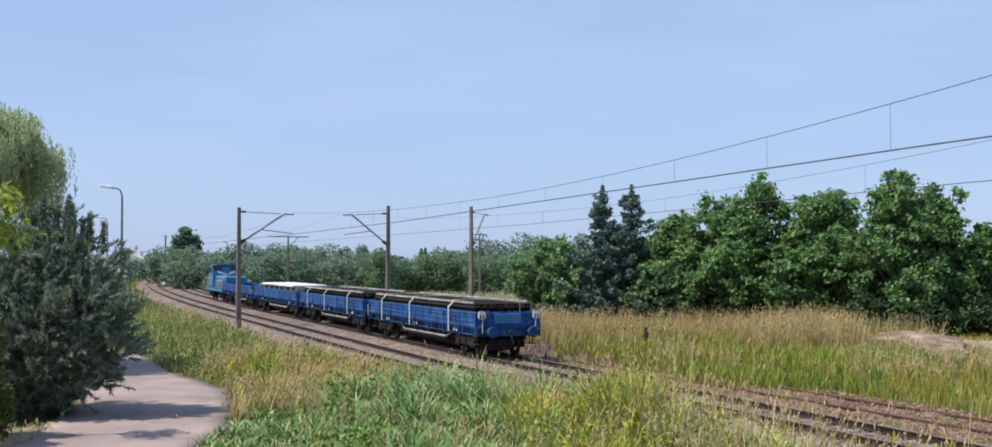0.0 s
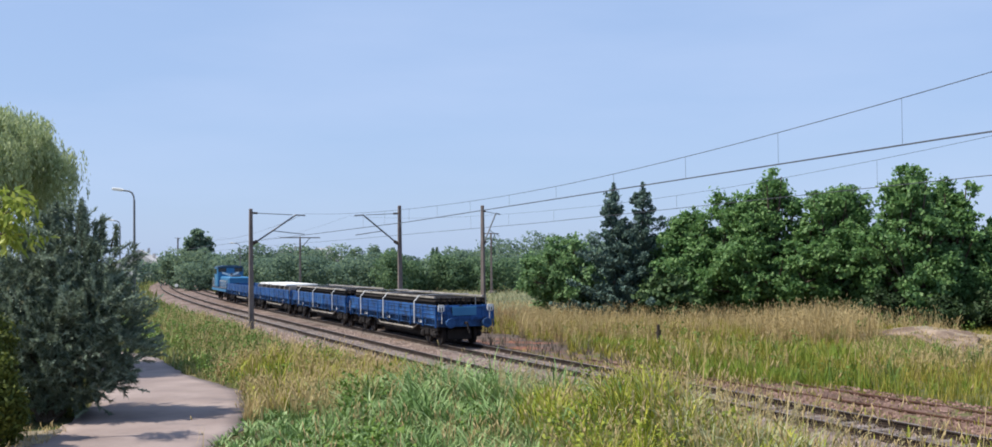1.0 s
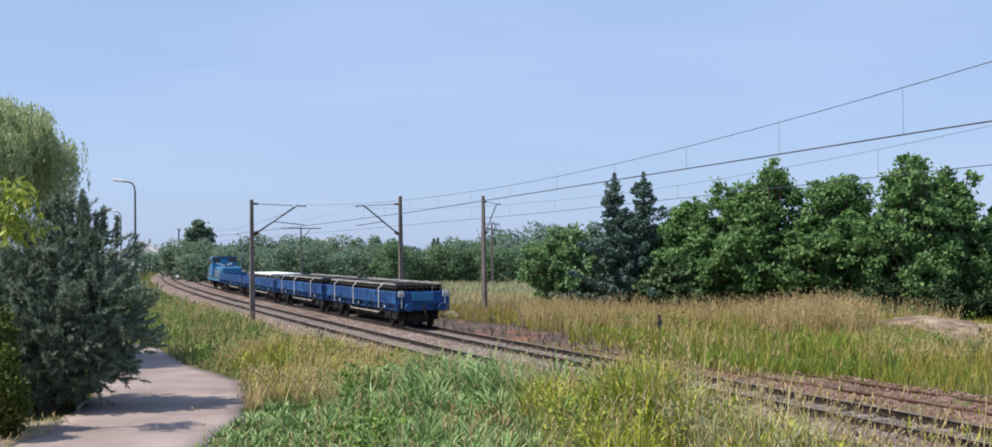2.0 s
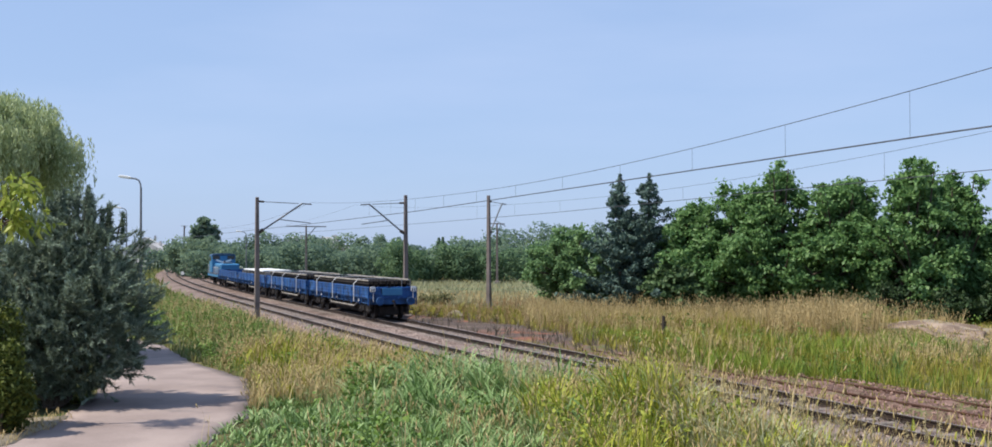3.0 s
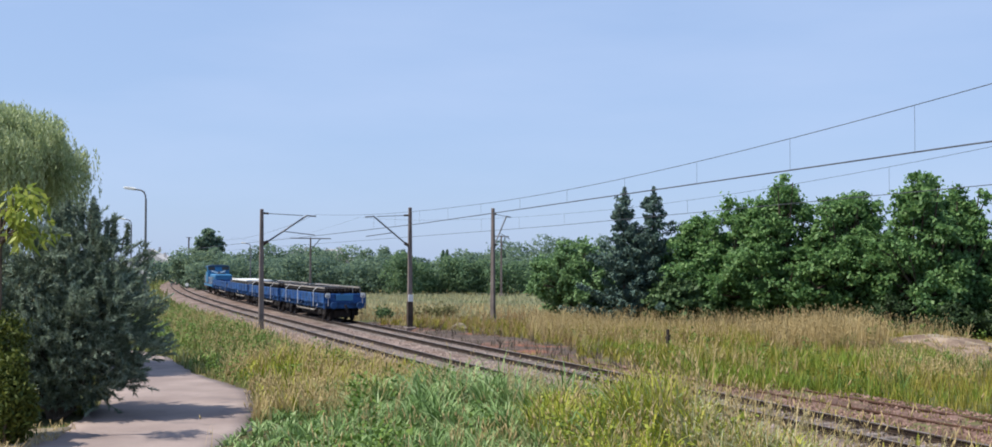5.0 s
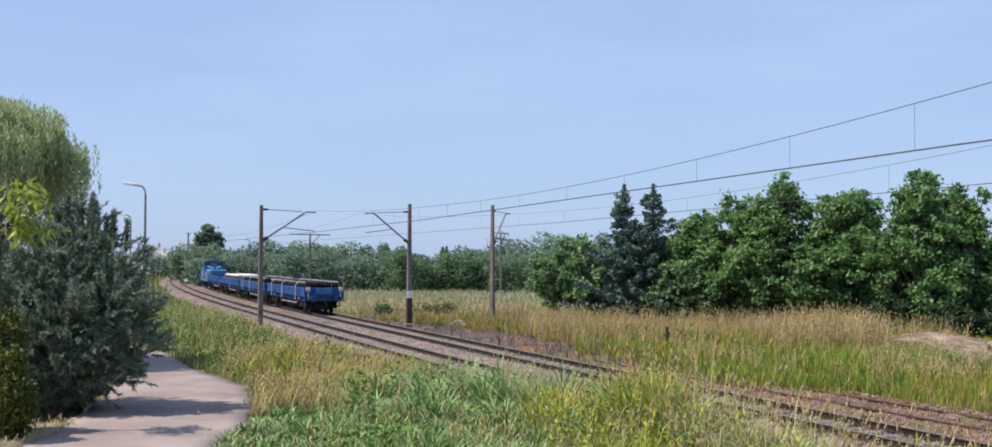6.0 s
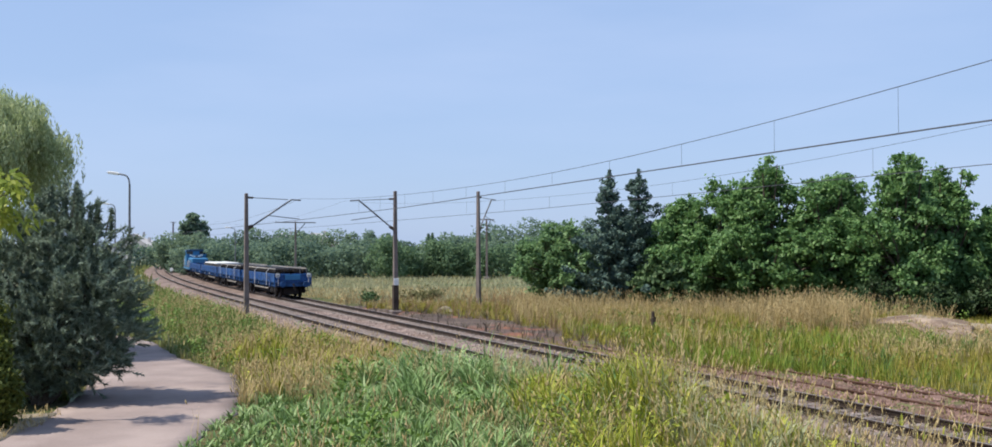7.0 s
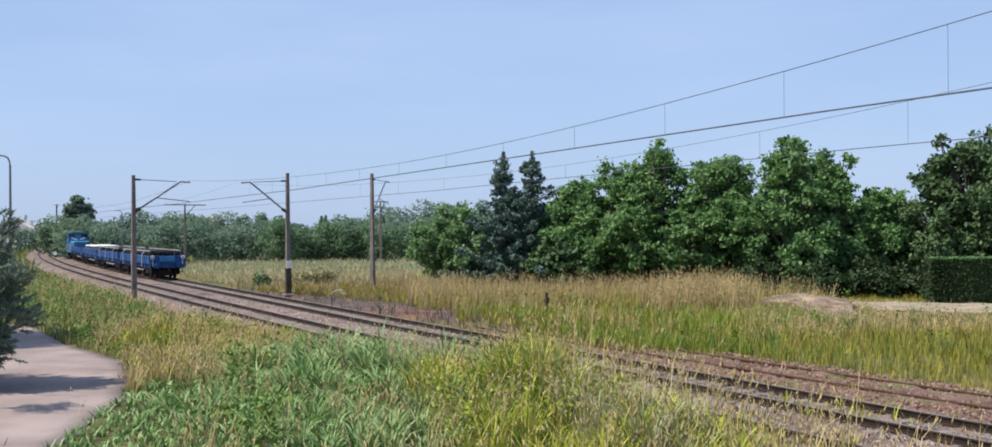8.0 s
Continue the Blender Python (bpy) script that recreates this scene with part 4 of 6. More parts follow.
def spruce(x, y, height, width, label, seed):
    z0 = float(ground_z(x, y))
    t = thing("spruce", pose(x, y, z0 - 0.05), label, "spruce tree", "spruces")
    r, rng = random.Random(seed), np.random.RandomState(seed)
    bm = bmesh.new()
    limb(bm, (0, 0, 0), (0, 0, height), 0.16, 0.02, 0.05, r, 6)
    pts = []
    tiers = int(height * 2.3)
    for k in range(tiers):
        h = height * (0.05 + 0.9 * (k + r.uniform(-0.4, 0.4)) / tiers)
        for j in range(5):
            a = r.uniform(0, 6.28)
            reach = width * 0.5 * (1 - h / height) ** 1.1 * r.uniform(0.25, 1.5) + 0.2
            e = np.array((reach * math.cos(a), reach * math.sin(a), h + r.uniform(0.05, 0.55) * reach))
            add_rod(bm, (0, 0, h - 0.05), e, 0.025, 0.006, 4)
            m = int(14 + 60 * reach)
            u = rng.rand(m, 1) ** 0.75
            along = e * u + np.array((0, 0, h)) * (1 - u)
            pts.append(along + rng.randn(m, 3) * np.array([0.16, 0.16, 0.09]) * (1.35 - u) - np.array([0, 0, 0.3]) * rng.rand(m, 1) ** 2)
    m = 160
    u = rng.rand(m, 1)
    pts.append(np.array((0, 0, height * 0.9)) + np.array((0, 0, height * 0.1)) * u + rng.randn(m, 3) * np.array([0.14, 0.14, 0.05]) * (1.1 - u))
    part("trunk", bm, M_BARK, t)
    leaf_cloud("crown", np.concatenate(pts), 0.115, M_SPRUCE, t, seed, long=2.6, up=0.1, droop=0.4)
    return t


def pine_bush(x, y, height, lobes, label, seed):
    """A bushy pine: shoots with brushes of needles that point up and out."""
    z0 = float(ground_z(x, y))
    t = thing("pine_bush", pose(x, y, z0 - 0.03), label, "pine")
    rng, r = np.random.RandomState(seed), random.Random(seed)
    bm = bmesh.new()
    for l in lobes:
        limb(bm, (r.uniform(-0.2, 0.2), r.uniform(-0.2, 0.2), 0), l[:3], 0.09, 0.02, 0.2, r, 4)
    part("trunk", bm, M_BARK, t)
    n = 5200
    c, d = lobes_points(lobes, n // 5, rng, 0.66)
    # shoots stand in groups with dark gaps between
    c = np.repeat(c, 5, 0) + rng.randn(len(c) * 5, 3) * 0.13
    d = np.repeat(d, 5, 0)
    n = len(c)
    keep = (c[:, 2] > 0.5) | (rng.rand(n) < 0.5) & (c[:, 2] > 0.22)
    c, d = c[keep], d[keep]
    axis = unit(d * np.array([1, 1, 0.6]) + np.array([0, 0, 0.55]) + 0.35 * rng.randn(len(c), 3))
    k = 44
    # fewer pale shoots low down: shade at the pine's base put into the colour mix
    young = rng.rand(len(c)) < np.where(c[:, 2] > 1.7, 0.34, 0.1)
    for name, pick, mat, reach in (("needles", ~young, M_PINE, 1.0), ("new_growth", young, M_TIP, 0.75)):
        cc, ax = c[pick] + (0.1 * axis[pick] if mat is M_TIP else 0), axis[pick]
        n = len(cc)
        base = np.repeat(cc, k, 0) + np.repeat(ax, k, 0) * (rng.rand(n * k, 1) * 0.36)
        out = unit(np.repeat(ax, k, 0) * 0.9 + 0.5 * rng.randn(n * k, 3))
        ln = rng.uniform(0.1, 0.2, (n * k, 1)) * reach
        side = unit(np.cross(out, rng.randn(n * k, 3))) * 0.016
        v = np.stack([base - side, base + side, base + out * ln], 1).reshape(-1, 3)
        array_mesh(name, v, np.arange(n * k * 3).reshape(-1, 3), mat, t)
    # upright leading shoots
    tips = []
    for _ in range(16):
        a = r.uniform(0, 6.28)
        q = r.uniform(0.1, 1.1)
        tips.append((0.9 + q * math.cos(a), q * 0.7 * math.sin(a), height * r.uniform(0.95, 1.06) - 0.35 * q))
    for p in tips:
        rods("leading_shoot", M_BARK, t, ((p[0] * 0.9, p[1] * 0.9, p[2] - 0.8), p, 0.018), n=5)
    m = 420
    tp = np.repeat(np.array(tips), m, 0)
    base = tp + np.array([0, 0, -0.75]) * rng.rand(len(tp), 1) + rng.randn(len(tp), 3) * 0.03
    out = unit(rng.randn(len(tp), 3) + np.array([0, 0, 0.7]))
    side = unit(np.cross(out, rng.randn(len(tp), 3))) * 0.016
    v = np.stack([base - side, base + side, base + out * rng.uniform(0.08, 0.15, (len(tp), 1))], 1).reshape(-1, 3)
    array_mesh("shoot_needles", v, np.arange(len(tp) * 3).reshape(-1, 3), M_PINE, t)


def willow(x, y, height, width, seed):
    z0 = float(ground_z(x, y))
    t = thing("weeping_willow", pose(x, y, z0 - 0.05), "weeping willow with pale green hanging twigs", "willow tree")
    rng, r = np.random.RandomState(seed), random.Random(seed)
    bm = bmesh.new()
    limb(bm, (0, 0, 0), (0, 0, height * 0.5), 0.3, 0.2, 0.1, r)
    heads = []
    for k in range(26):
        a, q = 2.399 * k, (k + 0.5) / 26
        reach = width * 0.5 * math.sqrt(q) * 0.92
        h = height * (0.97 - 0.24 * q ** 1.8) - 0.1 * r.random()
        heads.append((reach * math.cos(a), reach * math.sin(a), h))
        limb(bm, (0, 0, height * 0.45), heads[-1], 0.09, 0.015, 0.25, r, 4)
    part("trunk", bm, M_BARK, t)
    pts = []
    for h in heads:
        for _ in range(80):
            s = np.array(h) + rng.randn(3).clip(-1.6, 1.6) * np.array([0.5, 0.5, 0.25])
            ln = rng.uniform(0.6, 2.5)
            m = int(ln * 26)
            u = np.linspace(0, 1, m)[:, None]
            out = unit(np.array([s[0], s[1], 0.0]) + 1e-6)
            pts.append(s + out * 0.3 * u ** 0.5 + np.array([0, 0, -1.0]) * ln * u ** 1.4 + rng.randn(m, 3) * 0.06)
    p = np.concatenate(pts)
    lob = [(h[0] * 0.85, h[1] * 0.85, h[2] - 0.5, 1.3, 1.3, 0.9) for h in heads] + [(0, 0, height * 0.72, width * 0.36, width * 0.36, height * 0.22)]
    q, _ = lobes_points(lob, 34000, rng, 0.4)
    leaf_cloud("crown", np.concatenate([p, q]), 0.046, M_WILLOW, t, seed, long=4.6, up=0.0, droop=2.6)


def sumac(x, y):
    """A slim shrub whose long drooping leaflets hang over the pine."""
    z0 = float(ground_z(x, y))
    t = thing("sumac_shrub", pose(x, y, z0 - 0.05), "tall shrub with bright yellow-green drooping leaves", "shrub")
    r, rng = random.Random(8), np.random.RandomState(8)
    bm = bmesh.new()
    limb(bm, (0, 0, 0), (0.1, 0, 5.6), 0.07, 0.04, 0.06, r, 5)
    v = []
    for k in range(13):
        a = r.uniform(-1.4, 1.1)
        q = r.uniform(0.3, 1.0)
        e = np.array((0.25 + q * math.cos(a), q * math.sin(a), 5.5 + r.uniform(-0.6, 0.6)))
        limb(bm, (0.1, 0, r.uniform(4.6, 5.6)), e, 0.03, 0.01, 0.05, r, 3)
        for j in range(22):
            dirn = unit(np.array((r.uniform(-1, 1), r.uniform(-1, 1), r.uniform(-1.5, 0.15))))
            base = e + rng.randn(3) * 0.14
            ln, wd = r.uniform(0.2, 0.36), r.uniform(0.04, 0.065)
            sd = unit(np.cross(dirn, rng.randn(3))) * wd
            nrm = np.cross(dirn, sd)
            mid = base + dirn * ln * 0.45 + nrm * 0.3
            v += [base, mid + sd, base + dirn * ln + np.array((0, 0, -0.05)), mid - sd]
    part("stem", bm, M_BARK, t)
    v = np.array(v)
    array_mesh("leaves", v, np.arange(len(v)).reshape(-1, 4), M_YELLOW, t)


def thuja(x, y, height, width, label, mat, seed):
    z0 = float(ground_z(x, y))
    t = thing("thuja_shrub", pose(x, y, z0 - 0.03), label, "shrub")
    rng, r = np.random.RandomState(seed), random.Random(seed)
    lobes = [(r.uniform(-0.3, 0.3) * width, r.uniform(-0.3, 0.3) * width, height * q, width * 0.26, width * 0.26, height * 0.24) for q in (0.22, 0.3, 0.42, 0.5, 0.6, 0.74, 0.8)]
    bm = bmesh.new()
    for l in lobes:
        limb(bm, (0, 0, 0), l[:3], 0.04, 0.01, 0.05, r, 3)
    part("stem", bm, M_BARK, t)
    p, d = lobes_points(lobes, 9000, rng, 0.5)
    p = p + rng.randn(len(p), 3) * 0.06
    p = p[p[:, 2] > 0.02]
    leaf_cloud("foliage", p, 0.06, mat, t, seed, long=2.4, up=0.2)


def bed_z(x, y):
    """Height of the ballast, far below ground away from the tracks."""
    off = (x - x_main(y)) / 1.0656
    z = np.interp(off, [-SPACING - 3.0, -SPACING - 1.7, 1.75, 3.05], [-0.65, -0.2, -0.2, -0.65])
    side = np.where(y < 52, np.interp(np.abs(x - x_side(y)) / 1.078, [1.35, 2.65], [-0.245, -0.65]), -1.0)
    return np.maximum(z, side)


def blades(name, x, y, h, w, mat, label, seed, lean=0.35, head=0.0, category="grass", segs=2):
    """Grass: bent tapering blades; head: share that carries a seed head."""
    rng = np.random.RandomState(seed)
    n = len(x)
    z = np.maximum(ground_z(x, y), bed_z(x, y)) - 0.03
    h = h * (0.62 + 0.75 * cell_rand(x + 0.13, y, 0.55, 3) ** 1.5)
    b = np.stack([x, y, z], 1)
    a = rng.uniform(0, 2 * np.pi, n)
    out = np.stack([np.cos(a), np.sin(a), np.zeros(n)], 1)
    sd = np.stack([-np.sin(a + rng.uniform(-1.2, 1.2, n)), np.cos(a), np.zeros(n)], 1) * (w * rng.uniform(0.6, 1.4, n))[:, None] * 0.5
    ln = (lean * rng.uniform(0.2, 1.3, n) * h)[:, None]
    up = np.array([0, 0, 1.0])
    hh = h[:, None]
    m1 = b + up * hh * 0.45 + out * ln * 0.2
    m2 = b + up * hh * 0.8 + out * ln * 0.55
    tip = b + up * hh * (1.0 - 0.12 * rng.rand(n, 1)) + out * ln
    v = np.stack([b - sd, b + sd, m1 - sd * 0.9, m1 + sd * 0.9, m2 - sd * 0.6, m2 + sd * 0.6, tip], 1)
    tri = np.array([(0, 1, 3), (0, 3, 2), (2, 3, 5), (2, 5, 4), (4, 5, 6)])
    if segs == 1:
        v, tri = v[:, [0, 1, 4, 5, 6]], np.array([(0, 1, 3), (0, 3, 2), (2, 3, 4)])
    f = (np.arange(n)[:, None, None] * v.shape[1] + tri[None]).reshape(-1, 3)
    v = v.reshape(-1, 3)
    if head > 0:
        k = int(n * head)
        c = tip[:k]
        r = unit(out[:k] * 0.4 + up)
        q = unit(np.cross(r, rng.randn(k, 3)))
        q2 = np.cross(r, q)
        L, W = rng.uniform(0.12, 0.22, (k, 1)), rng.uniform(0.01, 0.02, (k, 1))
        hv = np.stack([c - r * L * 0.5, c + q * W, c + q2 * W, c - q * W, c - q2 * W, c + r * L * 0.6], 1).reshape(-1, 3)
        ht = np.array([(0, 1, 2), (0, 2, 3), (0, 3, 4), (0, 4, 1), (5, 2, 1), (5, 3, 2), (5, 4, 3), (5, 1, 4)])
        hf = (np.arange(k)[:, None, None] * 6 + ht[None]).reshape(-1, 3) + len(v)
        v, f = np.concatenate([v, hv]), np.concatenate([f, hf])
    ob = array_mesh(name, v, f, mat)
    return tagged(ob, label, category, kind="stuff")


def cell_rand(x, y, cell, k):
    return np.modf(np.abs(np.sin(np.floor(x / cell) * 127.1 + np.floor(y / cell) * 311.7 + k * 74.7) * 43758.5453))[0]


def spots(count, x0, x1, y0, y1, keep, seed, power=1.0, tuft=0.55):
    """Places for blades, gathered into tufts about tuft metres apart."""
    rng = np.random.RandomState(seed)
    x, y = rng.uniform(x0, x1, count), y0 + (y1 - y0) * rng.rand(count) ** power
    cx = (np.floor(x / tuft) + 0.5 + 0.7 * (cell_rand(x, y, tuft, 1) - 0.5)) * tuft
    cy = (np.floor(y / tuft) + 0.5 + 0.7 * (cell_rand(x, y, tuft, 2) - 0.5)) * tuft
    pull = np.where(rng.rand(count) < 0.75, 0.55, 0.0)
    x, y = x + (cx - x) * pull, y + (cy - y) * pull
    k = keep(x, y, rng)
    return x[k], y[k], rng


def near_line(x, y):
    return x - (x_main(y) - SPACING * 1.0656)


def off_lane(x, y):
    return (x > path_edge(PATH_R, y) + 0.05) | (x < path_edge(PATH_L, y) - 0.1)


def off_shoulder(x, y):
    """Clear of the stony shoulder of the near track."""
    return near_line(x, y) < np.where(y < 24.5, -2.9 + 0.5 * wave(x, y, 1.3), -1.7)


def patchy(x, y, s, seed):
    return wave(x, y, s, seed) + 0.5 * wave(x, y, s * 2.6, seed + 2)


# tall reed grass in front
x, y, g = spots(70000, -8.5, 9.5, 13.0, 37.0, lambda x, y, g: off_shoulder(x, y) & (x > path_edge(PATH_R, y) - 0.1) & (g.rand(len(x)) < 0.3 + 0.7 * np.exp(-((x + 0.6) / 4.5) ** 2)), 21, 0.75)
tall = np.exp(-((x - 0.2) / 3.8) ** 2 - ((y - 32.5) / 5.0) ** 2)
h = (0.5 + 0.7 * tall) * g.uniform(0.5, 1.2, len(x)) * (0.85 + 0.3 * patchy(x, y, 0.6, 7.0))
h += 0.2 * np.exp(-((x - 3.0) / 2.4) ** 2 - ((y - 25.0) / 4.0) ** 2) * g.uniform(0.4, 1.1, len(x))
h *= 0.5 + 0.5 * smooth01((x - path_edge(PATH_R, y)) / 3.0)
blades("reed_grass", x, y, np.maximum(h, 0.12), np.full(len(x), 0.046), M_REED, "dense tall blue-green reed grass beside the track", 22, lean=1.0)
# dry stalks with seed heads among it
x, y, g = spots(9000, -7.5, 12.0, 15.0, 37.0, lambda x, y, g: (near_line(x, y) < -1.2) & (x > path_edge(PATH_R, y)) & (patchy(x, y, 0.9, 1.0) > 0.25 - 0.9 * (x > 1.0) + 0.5 * (x < -4)), 23)
blades("dry_stalks", x, y, g.uniform(0.6, 1.3, len(x)) * (1 + 0.25 * (x > 3)), np.full(len(x), 0.016), M_DRY, "straw-coloured dry stalks with seed heads", 24, lean=0.35, head=0.8)
x, y, g = spots(900, 2.0, 12.0, 16.0, 29.0, lambda x, y, g: (near_line(x, y) < 1.2) & (near_line(x, y) > -5.5) & (patchy(x, y, 1.2, 5.0) > 0.1), 151)
blades("tall_seed_stalks", x, y, g.uniform(0.8, 1.55, len(x)), np.full(len(x), 0.014), M_DRY, "tall pale stalks with seed heads at the track's edge", 152, lean=0.4, head=0.9)
# pale dry tussocks near the track's edge
x, y, g = spots(5500, 0.5, 12.0, 15.0, 28.0, lambda x, y, g: off_shoulder(x, y) & (near_line(x, y) > -8.0) & (patchy(x, y, 0.8, 3.0) > -0.15), 123)
blades("pale_tussocks", x, y, g.uniform(0.45, 1.1, len(x)), np.full(len(x), 0.016), material("pale_tussock", [(0.17, 0.18, 0.07), (0.3, 0.29, 0.13), (0.48, 0.42, 0.24)], 0.8, scale=0.4, fine=2, island=0.6, bump=0, translucent=0.3),
       "pale half-dry grass tussocks beside the track", 124, lean=0.7, head=0.3)
x, y, g = spots(600, 2.0, 11.0, 17.0, 26.0, lambda x, y, g: (near_line(x, y) < -0.9) & (near_line(x, y) > -5.0) & (patchy(x, y, 0.9, 8.5) > -0.1), 177, tuft=0.35)
blades("straw_stalks", x, y, g.uniform(0.75, 1.35, len(x)), np.full(len(x), 0.013), M_DRY, "tall straw stalks with seed heads beside the track", 178, lean=0.4, head=0.8)
x, y, g = spots(4000, 2.0, 16.0, 16.0, 40.0, lambda x, y, g: (near_line(x, y) > -2.6) & (near_line(x, y) < 7.0) & (patchy(x, y, 1.0, 1.5) > 0.25), 179)
blades("track_dry_weeds", x, y, g.uniform(0.06, 0.26, len(x)), np.full(len(x), 0.016), M_DRY, "dry weeds between the rails", 180, lean=0.8, head=0.2)
x, y, g = spots(13000, 2.0, 16.0, 19.0, 34.0, lambda x, y, g: (near_line(x, y) > -1.8) & (near_line(x, y) < 5.6) & (patchy(x, y, 0.7, 3.3) > -0.35), 181, tuft=0.3)
blades("track_litter", x, y, g.uniform(0.04, 0.13, len(x)), np.full(len(x), 0.03), M_DEAD, "dead weeds and litter between the rails", 182, lean=1.1, segs=1)
x, y, g = spots(2600, 4.0, 9.5, 16.5, 23.5, lambda x, y, g: (near_line(x, y) < 0.9) & (near_line(x, y) > -3.2) & (patchy(x, y, 0.9, 4.4) > -0.15), 183)
blades("trackside_weeds", x, y, g.uniform(0.15, 0.42, len(x)), np.full(len(x), 0.022), M_GOLD, "yellow-green weeds at the edge of the near track", 184, lean=0.7)
# yellow weeds beside the track, and towards the lane
x, y, g = spots(36000, -9.0, 9.5, 18.0, 46.0, lambda x, y, g: off_shoulder(x, y) & (x > path_edge(PATH_R, y) + 0.05) & (((x > 1.0 + 1.6 * wave(x, y, 0.7)) & (y < 31)) | ((y > 33) & (x < -2))) & (patchy(x, y, 0.7, 4.0) > -0.25), 25)
h = g.uniform(0.35, 0.9, len(x)) * (1 + 0.15 * (x > 1.0))
blades("yellow_weeds", x, y, h, np.full(len(x), 0.032), M_GOLD, "yellow-green flowering weeds in the grass", 26, lean=0.5)
x, y, g = spots(5000, 2.0, 13.0, 16.0, 34.0, lambda x, y, g: (near_line(x, y) > -2.6) & (near_line(x, y) < 6.5) & (patchy(x, y, 0.8, 6.0) > 0.42 - 1.0 * (np.abs(y - 21.0) < 2.6) * (near_line(x, y) < 1.5)), 125)
blades("track_weeds", x, y, g.uniform(0.1, 0.42, len(x)), np.full(len(x), 0.022), M_GOLD, "weeds growing through the near track", 126, lean=0.6)
x, y, g = spots(19000, -10.0, 0.5, 31.0, 48.0, lambda x, y, g: (near_line(x, y) < -2.3) & (x > path_edge(PATH_R, y)) & (x < 0.6 * (y - 36) - 1.0) & (patchy(x, y, 0.5, 2.7) > -0.35), 141)
blades("lane_dry_grass", x, y, g.uniform(0.35, 0.9, len(x)), np.full(len(x), 0.022), M_DRY, "straw-coloured grass between lane and track", 142, lean=0.5, head=0.35)
x, y, g = spots(23000, -0.8, 7.5, 17.0, 30.0, lambda x, y, g: off_shoulder(x, y) & (x > 1.2 + 1.6 * wave(x, y, 0.6, 1.0)) & (patchy(x, y, 0.8, 1.6) > -0.5), 171)
blades("hump_weeds", x, y, g.uniform(0.4, 0.95, len(x)), np.full(len(x), 0.024), M_GOLD, "bright yellow-green weeds on the overgrown hump", 172, lean=0.8)
x, y, g = spots(9000, 2.6, 6.4, 16.5, 23.5, lambda x, y, g: off_shoulder(x, y) & (((x - 4.5) / 1.3) ** 2 + ((y - 20.0) / 2.6) ** 2 < 0.7 + 0.6 * patchy(x, y, 0.9, 2.0)), 251, tuft=0.4)
blades("pale_reeds", x, y, g.uniform(0.45, 0.95, len(x)), np.full(len(x), 0.026), material("pale_reed", [(0.2, 0.23, 0.12), (0.36, 0.38, 0.22), (0.58, 0.56, 0.38)], 0.75, scale=0.5, fine=2, island=0.6, bump=0, translucent=0.2),
       "pale grey-green reeds on the flank of the hump", 252, lean=0.8)
x, y, g = spots(4200, -17.5, -10.4, 21.0, 31.0, lambda x, y, g: patchy(x, y, 1.1, 3.0) > -0.3, 257, tuft=0.4)
blades("verge_tufts", x, y, g.uniform(0.08, 0.34, len(x)), np.full(len(x), 0.02), M_DRY, "dry tufts on the sandy verge of the lane", 258, lean=0.9, head=0.15)
# bank between lane and near track
x, y, g = spots(110000, -42, -1.0, 34.0, 135.0, lambda x, y, g: (near_line(x, y) < -3.1) & (near_line(x, y) > -24) & off_lane(x, y), 27, 1.7)
h = g.uniform(0.3, 0.75, len(x)) * (0.8 + 0.3 * patchy(x, y, 0.3, 2.0))
blades("bank_grass", x, y, np.maximum(h, 0.12), 0.022 + 0.0005 * y, M_BANK, "green grass and weeds on the bank beside the lane", 28, lean=0.6, segs=1)
x, y, g = spots(24000, -30, -2.0, 33.0, 95.0, lambda x, y, g: (near_line(x, y) < -2.5) & (near_line(x, y) > -8.5) & off_lane(x, y) & (patchy(x, y, 0.35, 5.0) > -0.3), 29, 1.4)
blades("bank_dry_grass", x, y, g.uniform(0.4, 0.95, len(x)), np.full(len(x), 0.02), M_DRY, "dry straw grass along the edge of the ballast", 30, lean=0.5, head=0.3)
# meadow beyond the tracks
def beyond(x, y):
    lim = np.where(y < 39 + 3 * wave(x, y, 0.8), np.maximum(x_side(y) + 1.9, x_main(y) + 3.2), x_main(y) + 3.0 + 0.5 * wave(y, x, 0.6) + 3.4 * np.exp(-((y - 64) / 13.0) ** 2))
    return x > lim


def off_drive(x, y):
    lo = np.interp(x, [p[0] for p in DRIVE_R], [p[1] for p in DRIVE_R])
    hi = np.interp(x, [p[0] for p in DRIVE_L], [p[1] for p in DRIVE_L])
    a = np.interp(y, [p[1] for p in EARTH_L], [p[0] for p in EARTH_L])
    b = np.interp(y, [p[1] for p in EARTH_R], [p[0] for p in EARTH_R])
    bare = (y > 50.6) & (y < 57.2) & (x > a) & (x < b) & (wave(x, y, 2.3) > -0.3)
    return ((x < 16.0) | (y < lo) | (y > hi)) & ~bare


def drive_cut(x, y):
    """How far grass is worn low in front of the drive."""
    lo = np.interp(x, [p[0] for p in DRIVE_R], [p[1] for p in DRIVE_R])
    return np.where((x > 17) & (y < lo), np.clip((lo - y) / 9.0, 0.2, 1.0), 1.0)


